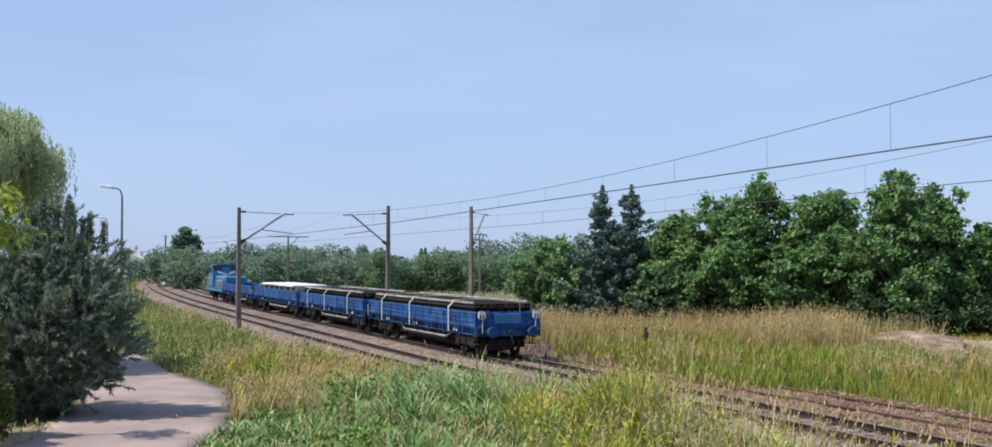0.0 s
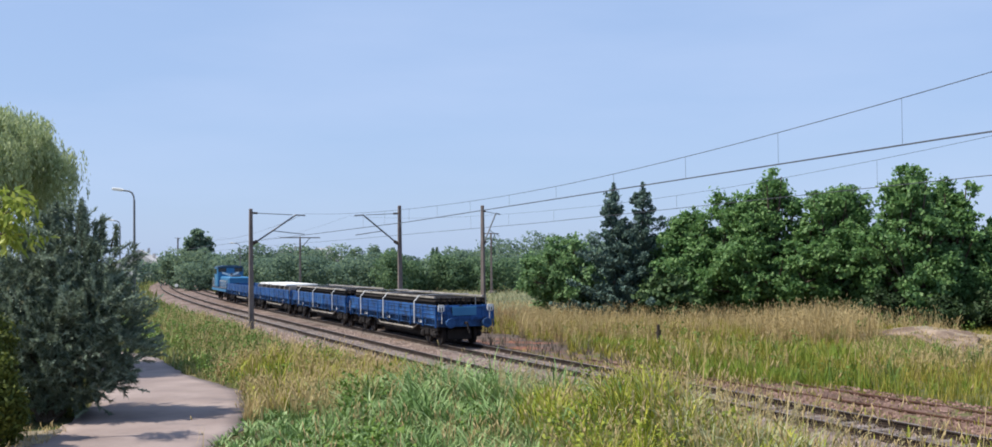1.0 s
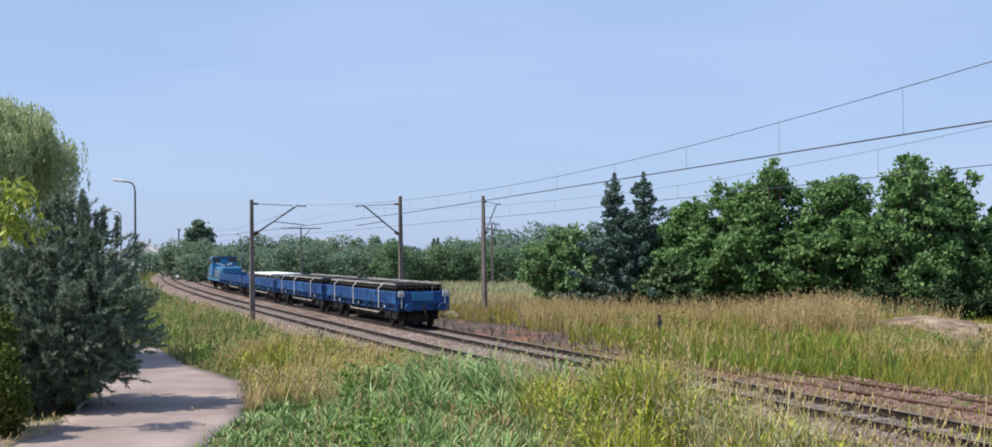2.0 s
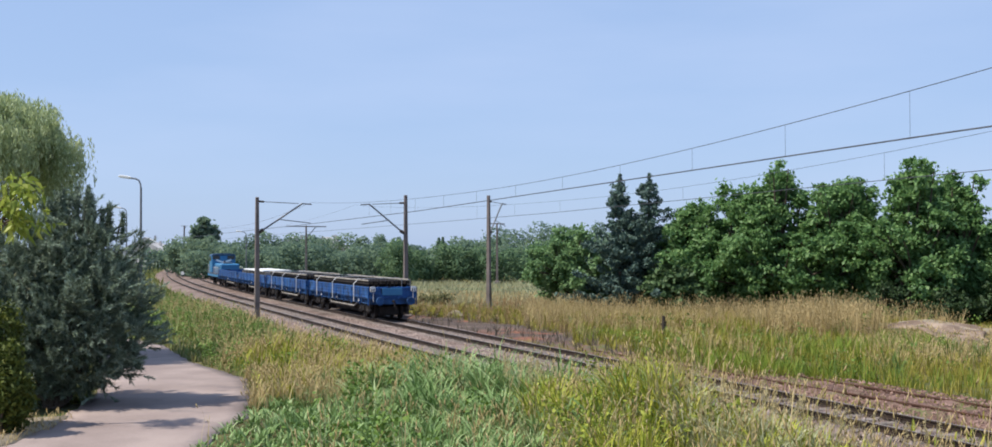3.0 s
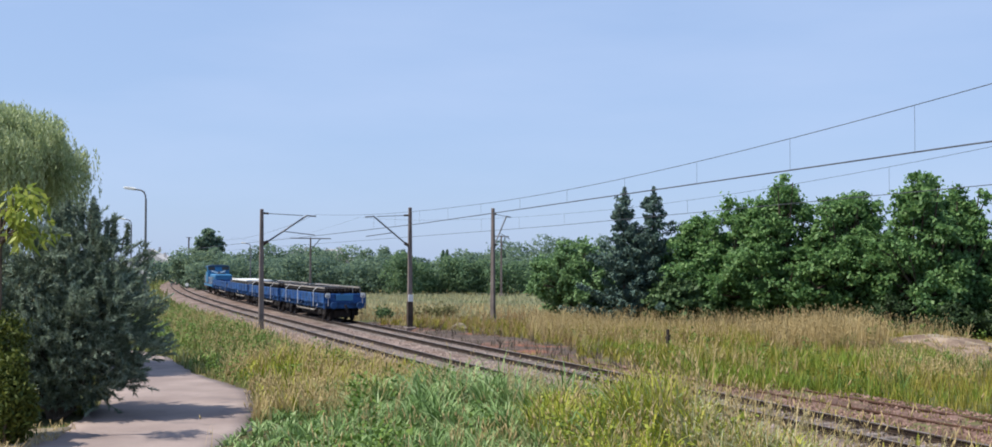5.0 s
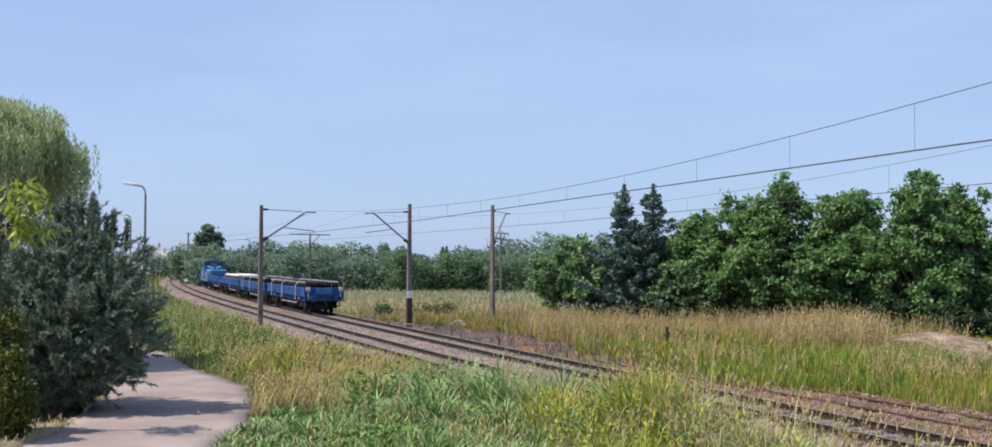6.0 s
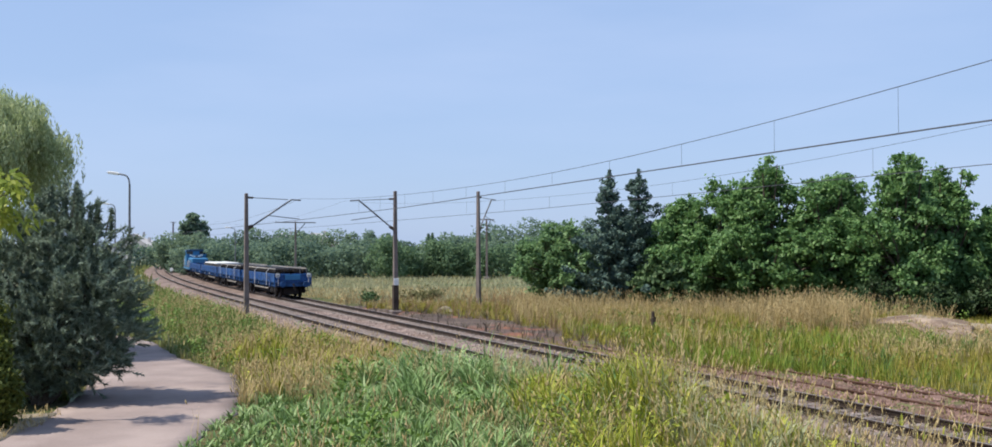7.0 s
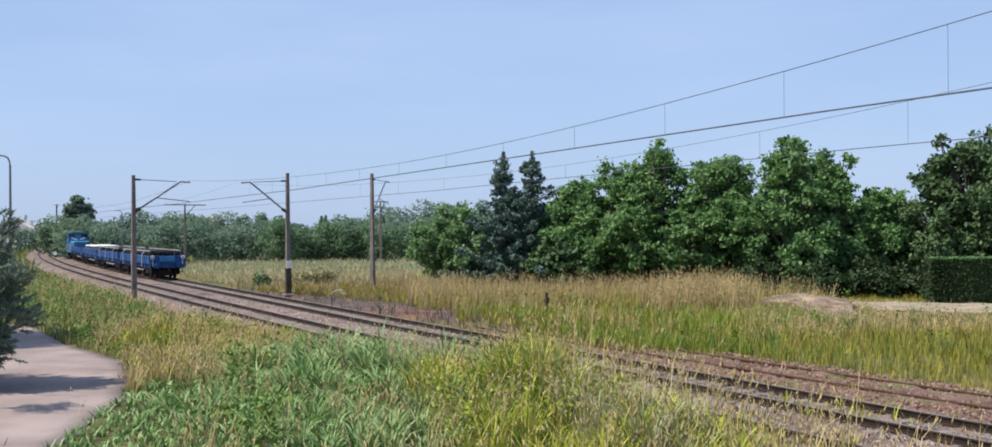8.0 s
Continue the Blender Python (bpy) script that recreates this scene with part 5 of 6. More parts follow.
x, y, g = spots(175000, -14, 34, 24.0, 84.0, lambda x, y, g: beyond(x, y) & off_drive(x, y) & (x < 0.62 * y), 31, tuft=0.9)
h = g.uniform(0.25, 0.75, len(x)) * (0.85 + 0.25 * patchy(x, y, 0.25, 3.0))
low = smooth01((x - 14.5) / 4.0) * smooth01((y - 42) / 8.0)
h = h * (1 - 0.55 * low) * drive_cut(x, y)
blades("meadow_grass", x, y, np.maximum(h, 0.08), 0.010 + 0.00025 * y, M_GRASS, "thick green and yellowing meadow grass", 32, lean=0.5, segs=1)
x, y, g = spots(42000, -6, 24, 40.0, 82.0, lambda x, y, g: beyond(x, y) & off_drive(x, y) & (x < 0.6 * y) & (x > 0.04 * y - 1) & (y > 63 + 6 * patchy(x, y, 0.2, 1.0)) & ((x < 15) | (y > 62)), 33)
blades("meadow_seed_grass", x, y, g.uniform(0.75, 1.25, len(x)), np.full(len(x), 0.016), M_DRY, "tall golden grass with seed heads in front of the trees", 34, lean=0.35, head=0.45, segs=1)
# tall clump before the earth heap, brown sorrel, and a green hollow
x, y, g = spots(11000, 12.0, 20.5, 50.0, 65.0, lambda x, y, g: ((x - 16.2) / 3.2) ** 2 + ((y - 59.0) / 5.6) ** 2 < 0.6 + 0.4 * patchy(x, y, 0.5, 4.0), 173)
blades("heap_seed_grass", x, y, g.uniform(0.9, 1.55, len(x)), np.full(len(x), 0.018), M_DRY, "tall golden seed grass beside the earth heap", 174, lean=0.45, head=0.5, segs=1)
x, y, g = spots(34000, -12, 16, 44.0, 92.0, lambda x, y, g: beyond(x, y) & (patchy(x, y, 0.22, 6.5) > np.where(x < 4, -0.2, 0.2 + 0.03 * np.abs(y - 60))), 175)
blades("meadow_brown_grass", x, y, g.uniform(0.45, 0.85, len(x)), np.full(len(x), 0.02), material("rusty_sorrel", [(0.2, 0.13, 0.06), (0.3, 0.2, 0.1), (0.4, 0.3, 0.16)], 0.85, scale=0.3, fine=2, island=0.6, bump=0, translucent=0.2),
       "rusty brown sorrel and faded grass in the meadow", 176, lean=0.5, head=0.3, segs=1)
x, y, g = spots(26000, 4.0, 20.0, 36.0, 60.0, lambda x, y, g: beyond(x, y) & off_drive(x, y) & (patchy(x, y, 0.3, 2.8) > 0.1 + 0.35 * (x > 15) + 0.06 * np.maximum(0, y - 54)), 185)
blades("meadow_green_grass", x, y, g.uniform(0.35, 0.8, len(x)), np.full(len(x), 0.02), material("lush_grass", [(0.09, 0.165, 0.016), (0.16, 0.235, 0.024), (0.24, 0.3, 0.04)], 0.7, scale=0.3, fine=2, island=0.4, bump=0, translucent=0.2),
       "lush green grass in a hollow of the meadow", 186, lean=0.6, segs=1)
x, y, g = spots(16000, 6.0, 26.0, 34.0, 56.0, lambda x, y, g: beyond(x, y) & off_drive(x, y) & (patchy(x, y, 0.45, 5.5) > 0.55), 253, tuft=1.2)
blades("dark_tussocks", x, y, g.uniform(0.5, 0.9, len(x)) * drive_cut(x, y), np.full(len(x), 0.024), material("dark_tussock", [(0.05, 0.1, 0.018), (0.09, 0.155, 0.03), (0.15, 0.22, 0.05)], 0.7, scale=0.3, fine=2, island=0.4, bump=0, translucent=0.2),
       "dark green tussocks in the meadow", 254, lean=0.6, segs=1)
x, y, g = spots(14000, 2.0, 24.0, 40.0, 64.0, lambda x, y, g: beyond(x, y) & off_drive(x, y) & (patchy(x, y, 0.4, 7.7) > 0.5), 255, tuft=1.2)
blades("pale_meadow_tussocks", x, y, g.uniform(0.6, 1.05, len(x)) * drive_cut(x, y), np.full(len(x), 0.018), M_DRY, "pale seeding tussocks in the meadow", 256, lean=0.5, head=0.4, segs=1)
x, y, g = spots(20000, 0.0, 20.0, 22.0, 56.0, lambda x, y, g: (np.abs(x - x_side(y)) < 2.6) & (patchy(x, y, 1.1, 2.0) > 0.45 - 0.05 * (y - 24)), 35)
blades("siding_weeds", x, y, g.uniform(0.05, 0.25, len(x)), np.full(len(x), 0.02), M_GRASS, "weeds growing through the siding", 36, lean=0.6)
x, y, g = spots(15000, -14.0, 6.0, 45.0, 86.0, lambda x, y, g: (x > x_main(y) + 2.4) & (x < x_main(y) + 7.5) & (patchy(x, y, 0.5, 2.0) > -0.2), 37)
blades("dead_weeds", x, y, g.uniform(0.15, 0.65, len(x)), np.full(len(x), 0.03), M_DEAD, "dark dead weeds beside the ballast", 38, lean=0.7)
x, y, g = spots(22000, -30, 16, 78.0, 118.0, lambda x, y, g: (x > x_main(y) + 4) & (x < 0.14 * y) & (patchy(x, y, 0.1, 2.0) > -0.5), 139)
blades("field_dry_grass", x, y, g.uniform(0.15, 0.45, len(x)), np.full(len(x), 0.05), M_DRY, "short straw-coloured grass at the field's near edge", 140, lean=0.5, segs=1)
x, y, g = spots(30000, -36, 20, 80.0, 165.0, lambda x, y, g: (x > x_main(y) + 4) & (x < 0.14 * y), 39)
blades("field_grass", x, y, g.uniform(0.2, 0.5, len(x)), np.full(len(x), 0.06), material("field_grass_pale", [(0.323, 0.330, 0.182), (0.382, 0.380, 0.224), (0.451, 0.430, 0.280)], 0.8, scale=0.06, fine=0.6, island=0.3, bump=0, translucent=0.3),
       "short pale grass of the open field", 40, lean=0.4, segs=1)

# left of the lane
pine_bush(-12.2, 33.2, 5.95, [(-0.2, 0, 1.5, 2.15, 1.9, 1.35), (-0.6, 0.2, 3.0, 2.3, 1.8, 1.3), (0.5, 0, 2.3, 2.2, 1.7, 1.4), (-0.9, 0, 4.1, 1.5, 1.3, 1.0), (0.6, 0.2, 3.9, 1.35, 1.2, 1.0),
                             (1.35, -0.2, 3.0, 1.2, 1.2, 1.0), (1.0, 0.0, 4.9, 0.65, 0.8, 0.75), (0.2, 0.1, 4.7, 0.7, 0.8, 0.75), (1.6, 0.0, 4.1, 0.7, 0.8, 0.75), (-0.8, 0.0, 4.5, 0.9, 0.8, 0.7), (-1.7, -0.3, 2.0, 1.3, 1.3, 1.3), (1.0, 0.2, 1.3, 1.05, 1.2, 0.9), (-1.9, 0, 3.4, 1.2, 1.1, 1.1)],
          "big dark blue-green bushy pine at the lane's edge", 51)
willow(-20.1, 46.0, 10.5, 8.1, 52)
sumac(-11.95, 28.6)
thuja(-11.3, 27.6, 2.1, 1.4, "yellow-green thuja shrub at the lane's edge", M_THUJA, 53)
thuja(-12.0, 28.4, 3.2, 1.6, "dark green thuja shrub beside the pine", M_THUJA, 54)

# trees beyond the meadow
M_SCRUB = material("dry_scrub_leaf", [(0.1, 0.105, 0.045), (0.16, 0.16, 0.07), (0.23, 0.21, 0.1)], 0.8, scale=0.9, fine=3, island=0.5, bump=0, translucent=0.3)
broad_tree(5.6, 84.0, 5.9, 6.0, "round green bush at the meadow's edge", M_BUSH, 61, 16000, leaf=0.17, category="bush", name="bush")
spruce(8.6, 80.5, 9.4, 6.4, "dark slender spruce among broadleaf trees", 62)
spruce(10.5, 80.0, 9.4, 9.0, "dark spruce with a ragged top", 63)
ROW = [(13.4, 79.0, 7.4, 5.8, 64), (16.2, 77.5, 8.3, 6.0, 65), (17.9, 75.5, 9.9, 5.4, 66), (21.0, 74.0, 8.6, 5.6, 67), (22.6, 74.5, 8.6, 5.4, 68),
       (24.8, 70.5, 9.3, 5.6, 69), (27.8, 72.0, 9.2, 5.4, 70), (30.6, 71.5, 6.6, 4.6, 71), (33.0, 73.5, 6.4, 5.0, 72)]
for tx, ty, th, tw, sd in ROW:
    broad_tree(tx, ty, th, tw, "leafy walnut tree in a dense row behind the meadow", M_LEAF, sd, 27000, leaf=0.165, low=0.1, group="trees behind the meadow")
broad_tree(36.5, 70.0, 10.2, 8.5, "tall leafy tree behind the clipped hedge", M_LEAF2, 73, 32000, leaf=0.18, low=0.15, group="trees behind the meadow")
broad_tree(43.5, 68.0, 9.6, 8.0, "tall leafy tree behind the clipped hedge", M_LEAF2, 74, 24000, leaf=0.18, low=0.15, group="trees behind the meadow")
for bx, by, bh, bw, sd in ((15, 82, 4.5, 6, 75), (20.5, 79, 5, 6, 76), (26.5, 76, 5, 6, 77), (32.5, 77, 5.0, 6, 78), (11.8, 77.0, 3.4, 3.6, 79)):
    broad_tree(bx, by, bh, bw, "dark undergrowth shrub between the trees", M_LEAF2, sd, 7000, low=0.08, category="bush", name="bush")
# shrubs added in the darkened hedge leaf to stand for shade under the trees
for bx, by, bh, bw, sd in ((22.6, 68.6, 2.2, 3.4, 82), (25.4, 66.6, 2.0, 3.2, 83), (28.6, 67.4, 2.3, 3.6, 84), (31.2, 66.4, 2.0, 3.2, 85)):
    broad_tree(bx, by, bh, bw, "dark undergrowth shrub between the trees", M_HEDGE_SHADE, sd, 3600, leaf=0.14, low=0.05, category="bush", name="bush", spikes=4)
broad_tree(-4.6, 92.0, 0.8, 3.2, "low brownish scrub in the field", M_SCRUB, 80, 2400, leaf=0.14, low=0.2, category="bush", name="bush", spikes=0)
broad_tree(-8.2, 88.0, 1.1, 0.9, "small dark shrub in the field", M_LEAF2, 81, 900, leaf=0.13, low=0.2, category="bush", name="bush", spikes=0)


def hedge():
    o = thing("clipped_hedge", pose(34.9, 58.6, -0.6, 0, 0, -12), "dark clipped hedge beside the dirt drive", "hedge")
    rng = np.random.RandomState(90)
    quick("inner_wood", M_HEDGE_SHADE, o, ((0, 0, 1.3), (12.2, 0.7, 2.4)), bevel=0.1)
    n = 52000
    p = rng.uniform(-1, 1, (n, 3))
    k = rng.randint(0, 3, n)
    face = rng.rand(n) < 0.85
    for i in range(3):
        s = (k == i) & face
        p[s, i] = np.sign(p[s, i]) * rng.uniform(0.9, 1.02, s.sum())
    p = p * np.array([6.3, 0.75, 1.3]) + np.array([0, 0, 1.36]) + rng.randn(n, 3) * 0.03
    leaf_cloud("foliage", p, 0.075, M_HEDGE_SHADE, o, 91, up=0.6)
    # paler leaves laid on top: the sunlit upper face put into the colour
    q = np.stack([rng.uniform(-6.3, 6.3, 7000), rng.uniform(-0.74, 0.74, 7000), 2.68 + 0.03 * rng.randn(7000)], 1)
    leaf_cloud("lit_top_leaves", q, 0.075, M_LEAF, o, 92, up=1.2)


hedge()


def nettles(name, count, x0, x1, y0, y1, keep, seed, height, label, mat=M_NETTLE, leaf=0.075):
    """Leafy weeds in clumps: leaves up short stems."""
    x, y, g = spots(count, x0, x1, y0, y1, keep, seed, 1.2, tuft=0.8)
    n = 26
    u = g.rand(len(x), n) ** 0.7
    hh = height * (0.5 + 0.9 * cell_rand(x, y, 0.8, 5))[:, None] * u
    px = x[:, None] + g.randn(len(x), n) * 0.13
    py = y[:, None] + g.randn(len(x), n) * 0.13
    pz = ground_z(x, y)[:, None] + 0.04 + hh
    ob = leaf_cloud(name, np.stack([px, py, pz], 2).reshape(-1, 3), leaf, mat, None, seed, long=1.7, up=0.5)
    tagged(ob, label, "weeds", kind="stuff")


nettles("bank_nettles", 3400, -40, -4, 40, 95, lambda x, y, g: (near_line(x, y) < -4.4 + 1.2 * wave(x, y, 0.5)) & (near_line(x, y) > -16) & off_lane(x, y) & (patchy(x, y, 0.3, 8.0) > -0.55), 131, 0.75,
        "dark green nettles on the bank beside the lane", leaf=0.06)
nettles("hump_leaves", 300, 1.0, 7.0, 20, 29, lambda x, y, g: (near_line(x, y) < -1.6) & (patchy(x, y, 0.7, 2.2) > -0.45), 136, 0.75,
        "bright yellow-green leafy weeds on the overgrown hump", M_GOLDLEAF, 0.055)
nettles("meadow_nettles", 450, -2, 26, 38, 66, lambda x, y, g: beyond(x, y) & off_drive(x, y) & (patchy(x, y, 0.35, 9.0) > 0.25), 132, 0.7, "green broad-leaved weeds in the meadow")
nettles("front_weeds", 170, -4.0, 1.0, 22, 34, lambda x, y, g: (near_line(x, y) < -1.7) & (patchy(x, y, 0.6, 3.5) > 0.35), 133, 1.0, "broad-leaved weeds in the tall grass")
x, y, g = spots(7000, 15.5, 30, 43, 56, lambda x, y, g: beyond(x, y) & off_drive(x, y) & (patchy(x, y, 0.5, 6.0) > -0.3), 161)
blades("heap_dry_grass", x, y, g.uniform(0.35, 0.85, len(x)) * drive_cut(x, y), np.full(len(x), 0.02), M_DRY, "dry stalks on the slope below the dirt drive", 162, lean=0.5, head=0.3)
x, y, g = spots(2600, 17, 40, 47, 61, lambda x, y, g: patchy(x, y, 0.9, 5.0) > 0.1, 134)
blades("drive_tufts", x, y, g.uniform(0.12, 0.4, len(x)), np.full(len(x), 0.03), M_DRY, "sparse dry tufts on the dirt drive", 135, lean=0.7)
x, y, g = spots(2600, 16.5, 24, 50, 58, lambda x, y, g: patchy(x, y, 1.3, 5.0) > -0.1, 234)
blades("earth_heap_tufts", x, y, g.uniform(0.08, 0.38, len(x)), np.full(len(x), 0.022), M_DRY, "dry tufts on the bare earth slope", 235, lean=0.8, head=0.2)
x, y, g = spots(26000, -75, -22, 132.0, 300.0, lambda x, y, g: (x > x_main(y) + 2.2) & (x < x_main(y) + 13), 236, tuft=2.0)
blades("far_track_grass", x, y, g.uniform(0.5, 1.2, len(x)), np.full(len(x), 0.12), M_BANK, "rough grass and weeds beside the far track", 237, lean=0.5, segs=1)
x, y, g = spots(12000, -75, -40, 130.0, 300.0, lambda x, y, g: (near_line(x, y) < -2.6) & (near_line(x, y) > -12), 238, tuft=2.0)
blades("far_bank_grass", x, y, g.uniform(0.4, 1.0, len(x)), np.full(len(x), 0.12), M_BANK, "rough grass on the far bank of the track", 239, lean=0.5, segs=1)


def feather_reeds(name, spots_at, count, spread, seed, label):
    """Tall stalks that end in loose drooping panicles."""
    rng = np.random.RandomState(seed)
    c = np.array(spots_at)[rng.randint(0, len(spots_at), count)]
    x, y = c[:, 0] + rng.randn(count) * spread, c[:, 1] + rng.randn(count) * spread * 1.6
    ok = near_line(x, y) < -1.0
    x, y = x[ok], y[ok]
    n = len(x)
    z = np.maximum(ground_z(x, y), bed_z(x, y))
    h = rng.uniform(0.95, 1.5, n)
    a = rng.normal(0.4, 0.9, n)
    out = np.stack([np.cos(a), np.sin(a), np.zeros(n)], 1) * rng.uniform(0.08, 0.3, n)[:, None]
    foot = np.stack([x, y, z - 0.03], 1)
    top = foot + out + np.stack([0 * h, 0 * h, h], 1)
    sd = np.tile(np.array([[0.006, 0.0, 0.0]]), (n, 1))
    v = [np.stack([foot - sd, foot + sd, top + sd * 0.6, top - sd * 0.6], 1).reshape(-1, 3)]
    k = 34
    u = rng.rand(n, k, 1)
    p = top[:, None, :] * u + (top - np.array([0, 0, 1.0]) * (0.28 + 0.1 * rng.rand(n, 1)) - out * 0.2)[:, None, :] * (1 - u)
    p = (p + rng.randn(n, k, 3) * np.array([0.022, 0.022, 0.01]) * (1.3 - u)).reshape(-1, 3)
    d = unit(rng.randn(n * k, 3) * np.array([0.5, 0.5, 0.4]) + np.array([0.2, 0, 0.7]))
    q = unit(np.cross(d, rng.randn(n * k, 3))) * 0.008
    v.append(np.stack([p - d * 0.03, p + q, p + d * 0.04, p - q], 1).reshape(-1, 3))
    v = np.concatenate(v)
    ob = array_mesh(name, v, np.arange(len(v)).reshape(-1, 4), M_FEATHER)
    tagged(ob, label, "reeds", kind="stuff")


M_FEATHER = material("feather_reed", [(0.36, 0.29, 0.14), (0.52, 0.43, 0.23), (0.68, 0.58, 0.36)], 0.8, scale=0.6, fine=3, island=0.5, bump=0, translucent=0.3)
feather_reeds("feather_reeds", [(0.4, 30.0), (0.7, 29.0), (1.7, 28.5), (-1.2, 31.0), (2.6, 27.6)], 90, 0.28, 240, "tall pale feathery reeds over the grass")
feather_reeds("trackside_reeds", [(3.6, 20.0), (4.6, 19.6), (5.4, 20.6), (6.2, 19.2), (6.9, 18.6), (7.4, 19.6), (5.0, 22.0), (3.0, 21.5), (7.9, 17.6)], 95, 0.5, 241, "tall pale feathery reeds at the track's edge")
for wx, wy, wh in ((4.0, 25.0, 0.9), (3.2, 27.0, 0.7)):
    broad_tree(wx, wy, wh, 0.95, "broad-leaved green weed on the overgrown hump", M_LEAF, int(wx * 100), 420, leaf=0.1, low=0.3, spikes=2, category="weed", name="leafy_weed", group="leafy weeds")


def far_woods():
    """The belt of woods behind the field, out of many crowns."""
    rng = np.random.RandomState(95)
    pts, nn = [], []
    def crown(cx, cy, h, w, m):
        lob = [(cx + rng.uniform(-0.25, 0.25) * w, cy + rng.uniform(-0.2, 0.2) * w, -0.4 + h * q, w * 0.34, w * 0.34, h * 0.2) for q in (0.2, 0.35, 0.5, 0.62, 0.75, 0.84)]
        p, d = lobes_points(lob, m, rng, 0.6)
        pts.append(p), nn.append(d)
    for row, (y0, hm) in enumerate(((166, 4.5), (178, 5.5), (196, 6.3))):
        for cx in np.arange(-34 - 8 * row, 44, 2.9):
            yy = y0 + rng.uniform(-4, 4) + 0.12 * cx
            far = smooth01((cx + 10) / 30)
            crown(cx + rng.uniform(-1, 1), yy, hm * rng.uniform(0.68, 1.15) * (1 + 0.42 * far), rng.uniform(3.4, 7.2), 1700)
    # pointed tops that stand over the belt
    for _ in range(12):
        cx, cy, h = rng.uniform(-46, 42), rng.uniform(172, 200), rng.uniform(4.8, 6.2)
        q = rng.rand(420, 1)
        a = rng.uniform(0, 6.28, (420, 1))
        rad = (0.1 + 1.9 * (1 - q) ** 1.3) * np.sqrt(rng.rand(420, 1))
        d = np.concatenate([np.cos(a), np.sin(a), 0.4 * np.ones_like(a)], 1)
        pts.append(np.array([cx, cy, 2.0]) + np.concatenate([rad * d[:, :2], (h - 2.0) * q], 1))
        nn.append(unit(d))
    p, d = np.concatenate(pts), np.concatenate(nn)
    ob = leaf_cloud("far_woods", p, 0.29, M_WOOD_HAZE, None, 96, long=1.3, normals=d, lit=3.5)
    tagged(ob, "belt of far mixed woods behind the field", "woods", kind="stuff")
    pts.clear(), nn.clear()
    for cx in np.arange(-14, 7, 2.4):
        crown(cx + rng.uniform(-0.8, 0.8), 158 + rng.uniform(-3, 3), rng.uniform(3.8, 5.8), rng.uniform(3.6, 6.0), 1500)
    p, d = np.concatenate(pts), np.concatenate(nn)
    ob = leaf_cloud("field_edge_bushes", p, 0.25, M_BUSH_HAZE, None, 100, long=1.3, normals=d, lit=3.0)
    tagged(ob, "lighter green bushes along the far edge of the field", "bushes", kind="stuff")
    pts.clear(), nn.clear()
    for cx in np.arange(-66, -34, 4.0):
        crown(cx, 250 + rng.uniform(-12, 12), rng.uniform(5.0, 8.0), rng.uniform(5, 9), 700)
    for cx in np.arange(-112, -66, 3.6):
        if -77 < cx < -69.5:
            continue
        crown(cx, 252 + rng.uniform(-10, 10), rng.uniform(3.4, 5.6), rng.uniform(4, 7), 500)
    for cx in np.arange(-62, -30, 3.5):
        crown(cx, 218 + rng.uniform(-6, 6), rng.uniform(4.0, 6.4), rng.uniform(4, 7), 420)
    p, d = np.concatenate(pts), np.concatenate(nn)
    ob = leaf_cloud("far_trees", p, 0.42, M_WOOD_HAZE, None, 97, long=1.3, normals=d, lit=3.5)
    tagged(ob, "trees at the edge of a far settlement, haze tinted into leaves", "woods", kind="stuff")


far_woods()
broad_tree(-49.4, 205.0, 11.6, 5.0, "lone dark round tree far along the track", M_WOOD_HAZE, 99, 9000, leaf=0.4, low=0.35, spikes=0)


# ---------------------------------------------------------------- small things by the lane and track
def street_lamp(x, y, h, turn, label):
    z0 = float(ground_z(x, y))
    o = thing("street_lamp", pose(x, y, z0, 0, 0, turn), label, "street lamp", "street lamps")
    H = h - z0
    bm = bmesh.new()
    add_rod(bm, (0, 0, 0), (0, 0, 1.2), 0.11, 0.1, 10)
    add_rod(bm, (0, 0, 1.2), (0, 0, H - 0.5), 0.085, 0.055, 10)
    part("pole", bm, M_STEEL, o)
    bm = bmesh.new()
    add_path_rod(bm, [(0, 0, H - 0.55), (-0.03, 0, H - 0.3), (-0.12, 0, H - 0.1), (-0.28, 0, H - 0.01), (-0.66, 0, H + 0.05)], 0.045, 8)
    part("bracket", bm, M_STEEL, o)
    bm = bmesh.new()
    add_extrude(bm, [(-1.25, H + 0.12), (-1.14, H + 0.2), (-0.68, H + 0.15), (-0.52, H + 0.06), (-0.68, H - 0.01), (-1.14, H + 0.05)], -0.15, 0.15)
    bmesh.ops.bevel(bm, geom=bm.edges[:], offset=0.025, segments=1, affect="EDGES")
    part("lamp_head", bm, M_WHITE, o, "pale lamp head")


street_lamp(-19.5, 66.5, 7.9, 0, "grey curved street lamp rising behind the pine")
street_lamp(-35.4, 116.0, 8.0, 0, "far grey curved street lamp")
street_lamp(-30.8, 150.0, 6.2, 0, "slender grey street lamp behind the train")

post = thing("wooden_post", pose(7.96, 56.0, float(ground_z(7.96, 56.0))), "dark weathered wooden post in the meadow", "post")
bm = bmesh.new()
add_rod(bm, (0, 0, -0.1), (0.03, 0, 1.2), 0.1, 0.075, 8)
add_rod(bm, (0.02, 0, 0.5), (0.16, 0.03, 0.95), 0.06, 0.035, 6)
add_rod(bm, (-0.1, 0, 0.8), (0.12, 0, 0.87), 0.045, 0.045, 6)
part("shaft", bm, M_TAR, post)
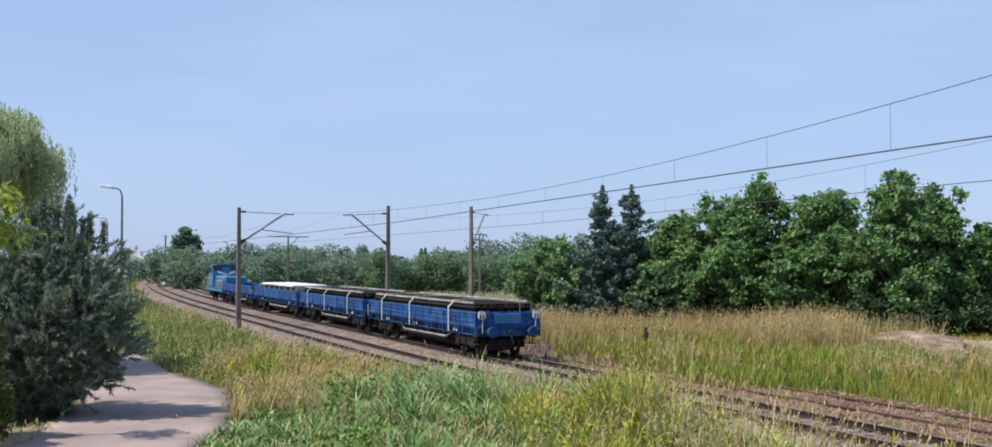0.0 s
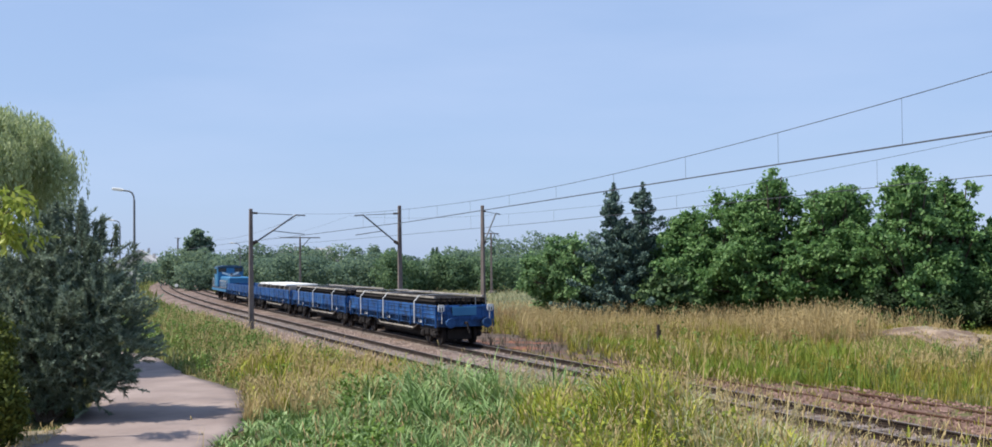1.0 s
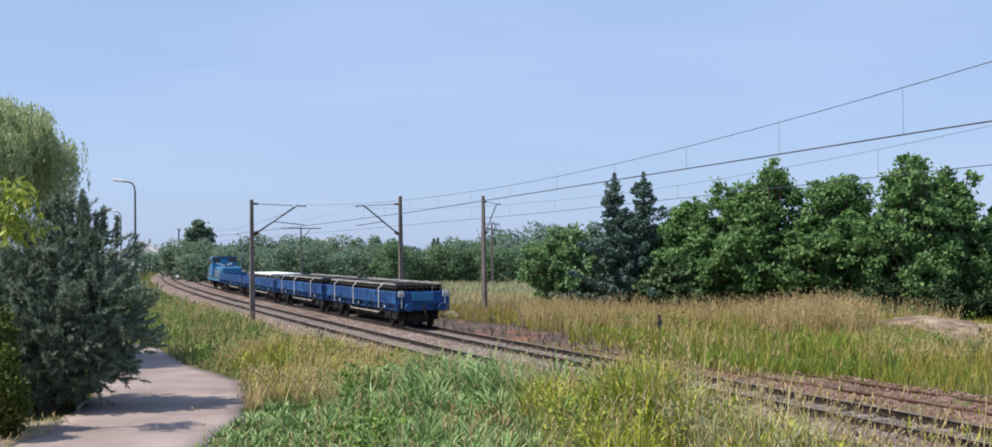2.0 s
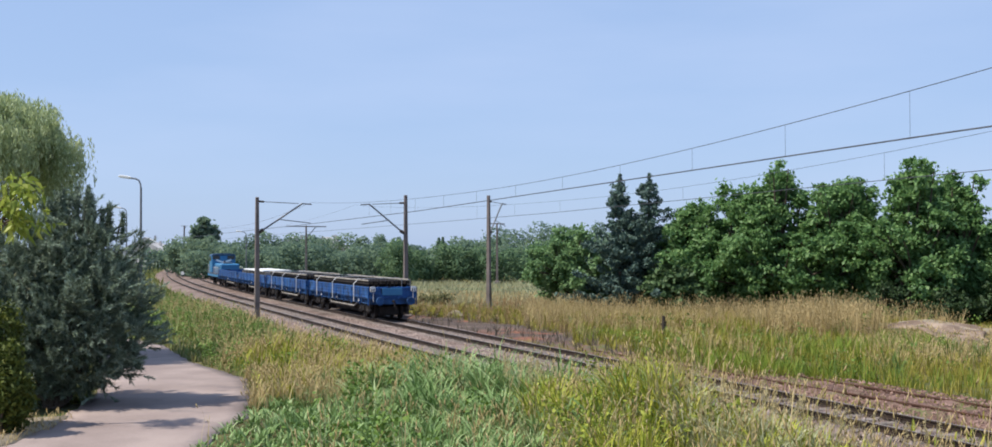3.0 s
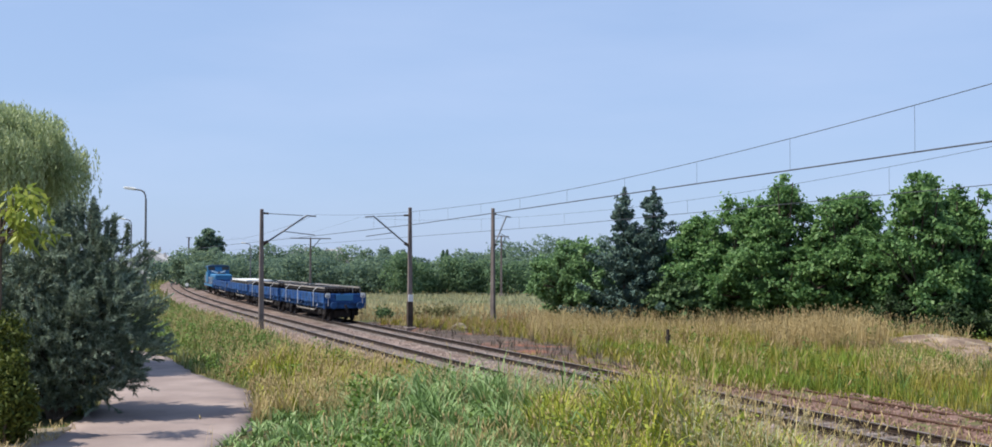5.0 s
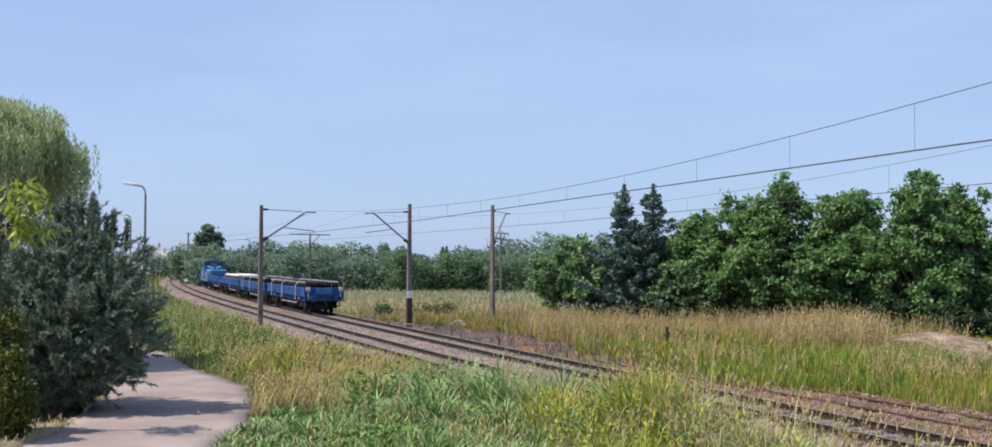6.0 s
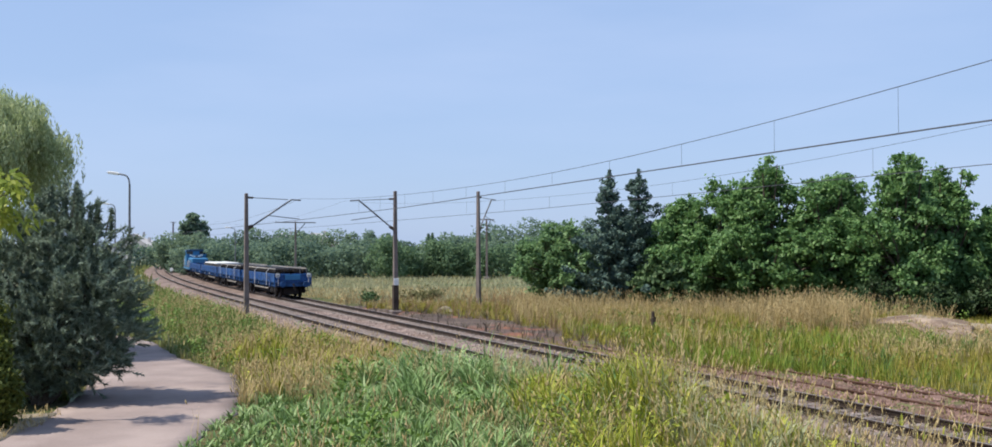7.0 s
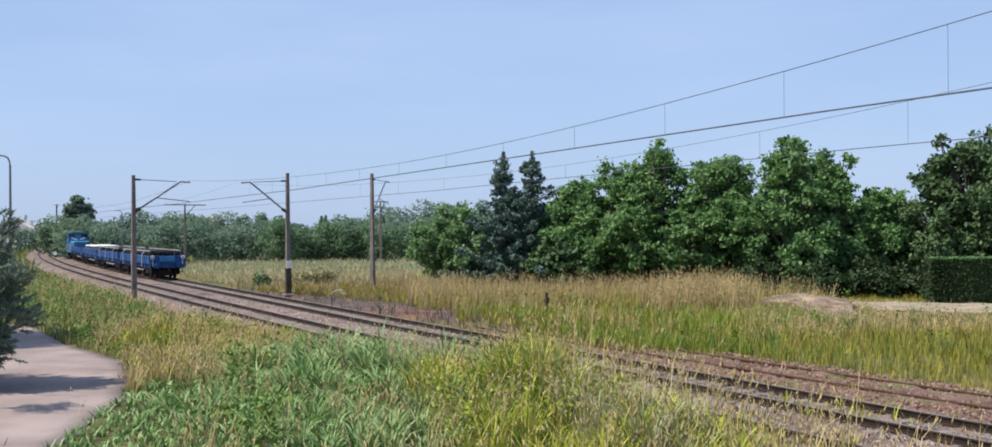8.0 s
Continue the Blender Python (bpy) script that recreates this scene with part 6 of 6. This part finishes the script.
sig = thing("track_marker", pose(-46.5, 180.0, -0.45, 0, 0, 0), "small white disc marker on a post by the far track", "marker")
rods("post", M_STEEL, sig, ((0, 0, 0), (0, 0, 0.9), 0.05))
bm = bmesh.new()
add_rod(bm, (0, -0.06, 0.95), (0, -0.02, 0.95), 0.27, 0.27, 18)
part("disc", bm, M_WHITE, sig)
rk = thing("pale_rock", pose(-2.3, 75.5, float(ground_z(-2.3, 75.5)) + 0.05, 0, 0, 20), "pale lump of concrete lying in weeds", "rock")
bm = bmesh.new()
bmesh.ops.create_icosphere(bm, subdivisions=2, radius=0.5)
for v in bm.verts:
    n = noise.noise(v.co * 2.3)
    v.co = Vector((v.co.x * 1.1, v.co.y * 0.8, v.co.z * 0.7)) * (1 + 0.35 * n) + Vector((0, 0, 0.1))
part("lump", bm, M_SAND, rk)


def house(x, y, w, d, h, turn, label):
    o = thing("house", pose(x, y, -0.6, 0, 0, turn), label, "house", "far houses")
    quick("wall", M_WALL, o, ((0, 0, h / 2), (w, d, h)), bevel=0.02)
    bm = bmesh.new()
    add_extrude(bm, [(-w / 2 - 0.4, h), (0, h + w * 0.28), (w / 2 + 0.4, h), (w / 2 + 0.4, h - 0.15), (-w / 2 - 0.4, h - 0.15)], -d / 2 - 0.3, d / 2 + 0.3)
    roof = part("roof", bm, M_ROOF, o)
    quick("chimney", M_ROOF, roof, ((w * 0.2, 0, h + w * 0.26), (0.6, 0.6, 1.4)))
    for i in range(3):
        for zz in (1.5, h - 1.1):
            win = quick("window", M_GLASS, o, ((-w * 0.3 + i * w * 0.3, -d / 2 - 0.01, zz), (1.1, 0.06, 1.2)))
            quick("window_frame", M_WHITE, win, ((-w * 0.3 + i * w * 0.3, -d / 2 - 0.015, zz + 0.66), (1.3, 0.08, 0.1)), ((-w * 0.3 + i * w * 0.3, -d / 2 - 0.015, zz - 0.66), (1.3, 0.12, 0.1)))


house(-99.5, 345, 12, 9, 5.0, 10, "far pale house with a pale sheet roof")
house(-93.5, 333, 7, 8, 4.6, -8, "far pale house half hidden by trees")
house(-46, 275, 11, 9, 4.4, 5, "far pale house behind the woods")
house(-40, 290, 10, 9, 4.9, -5, "far pale house behind the woods")

motions()
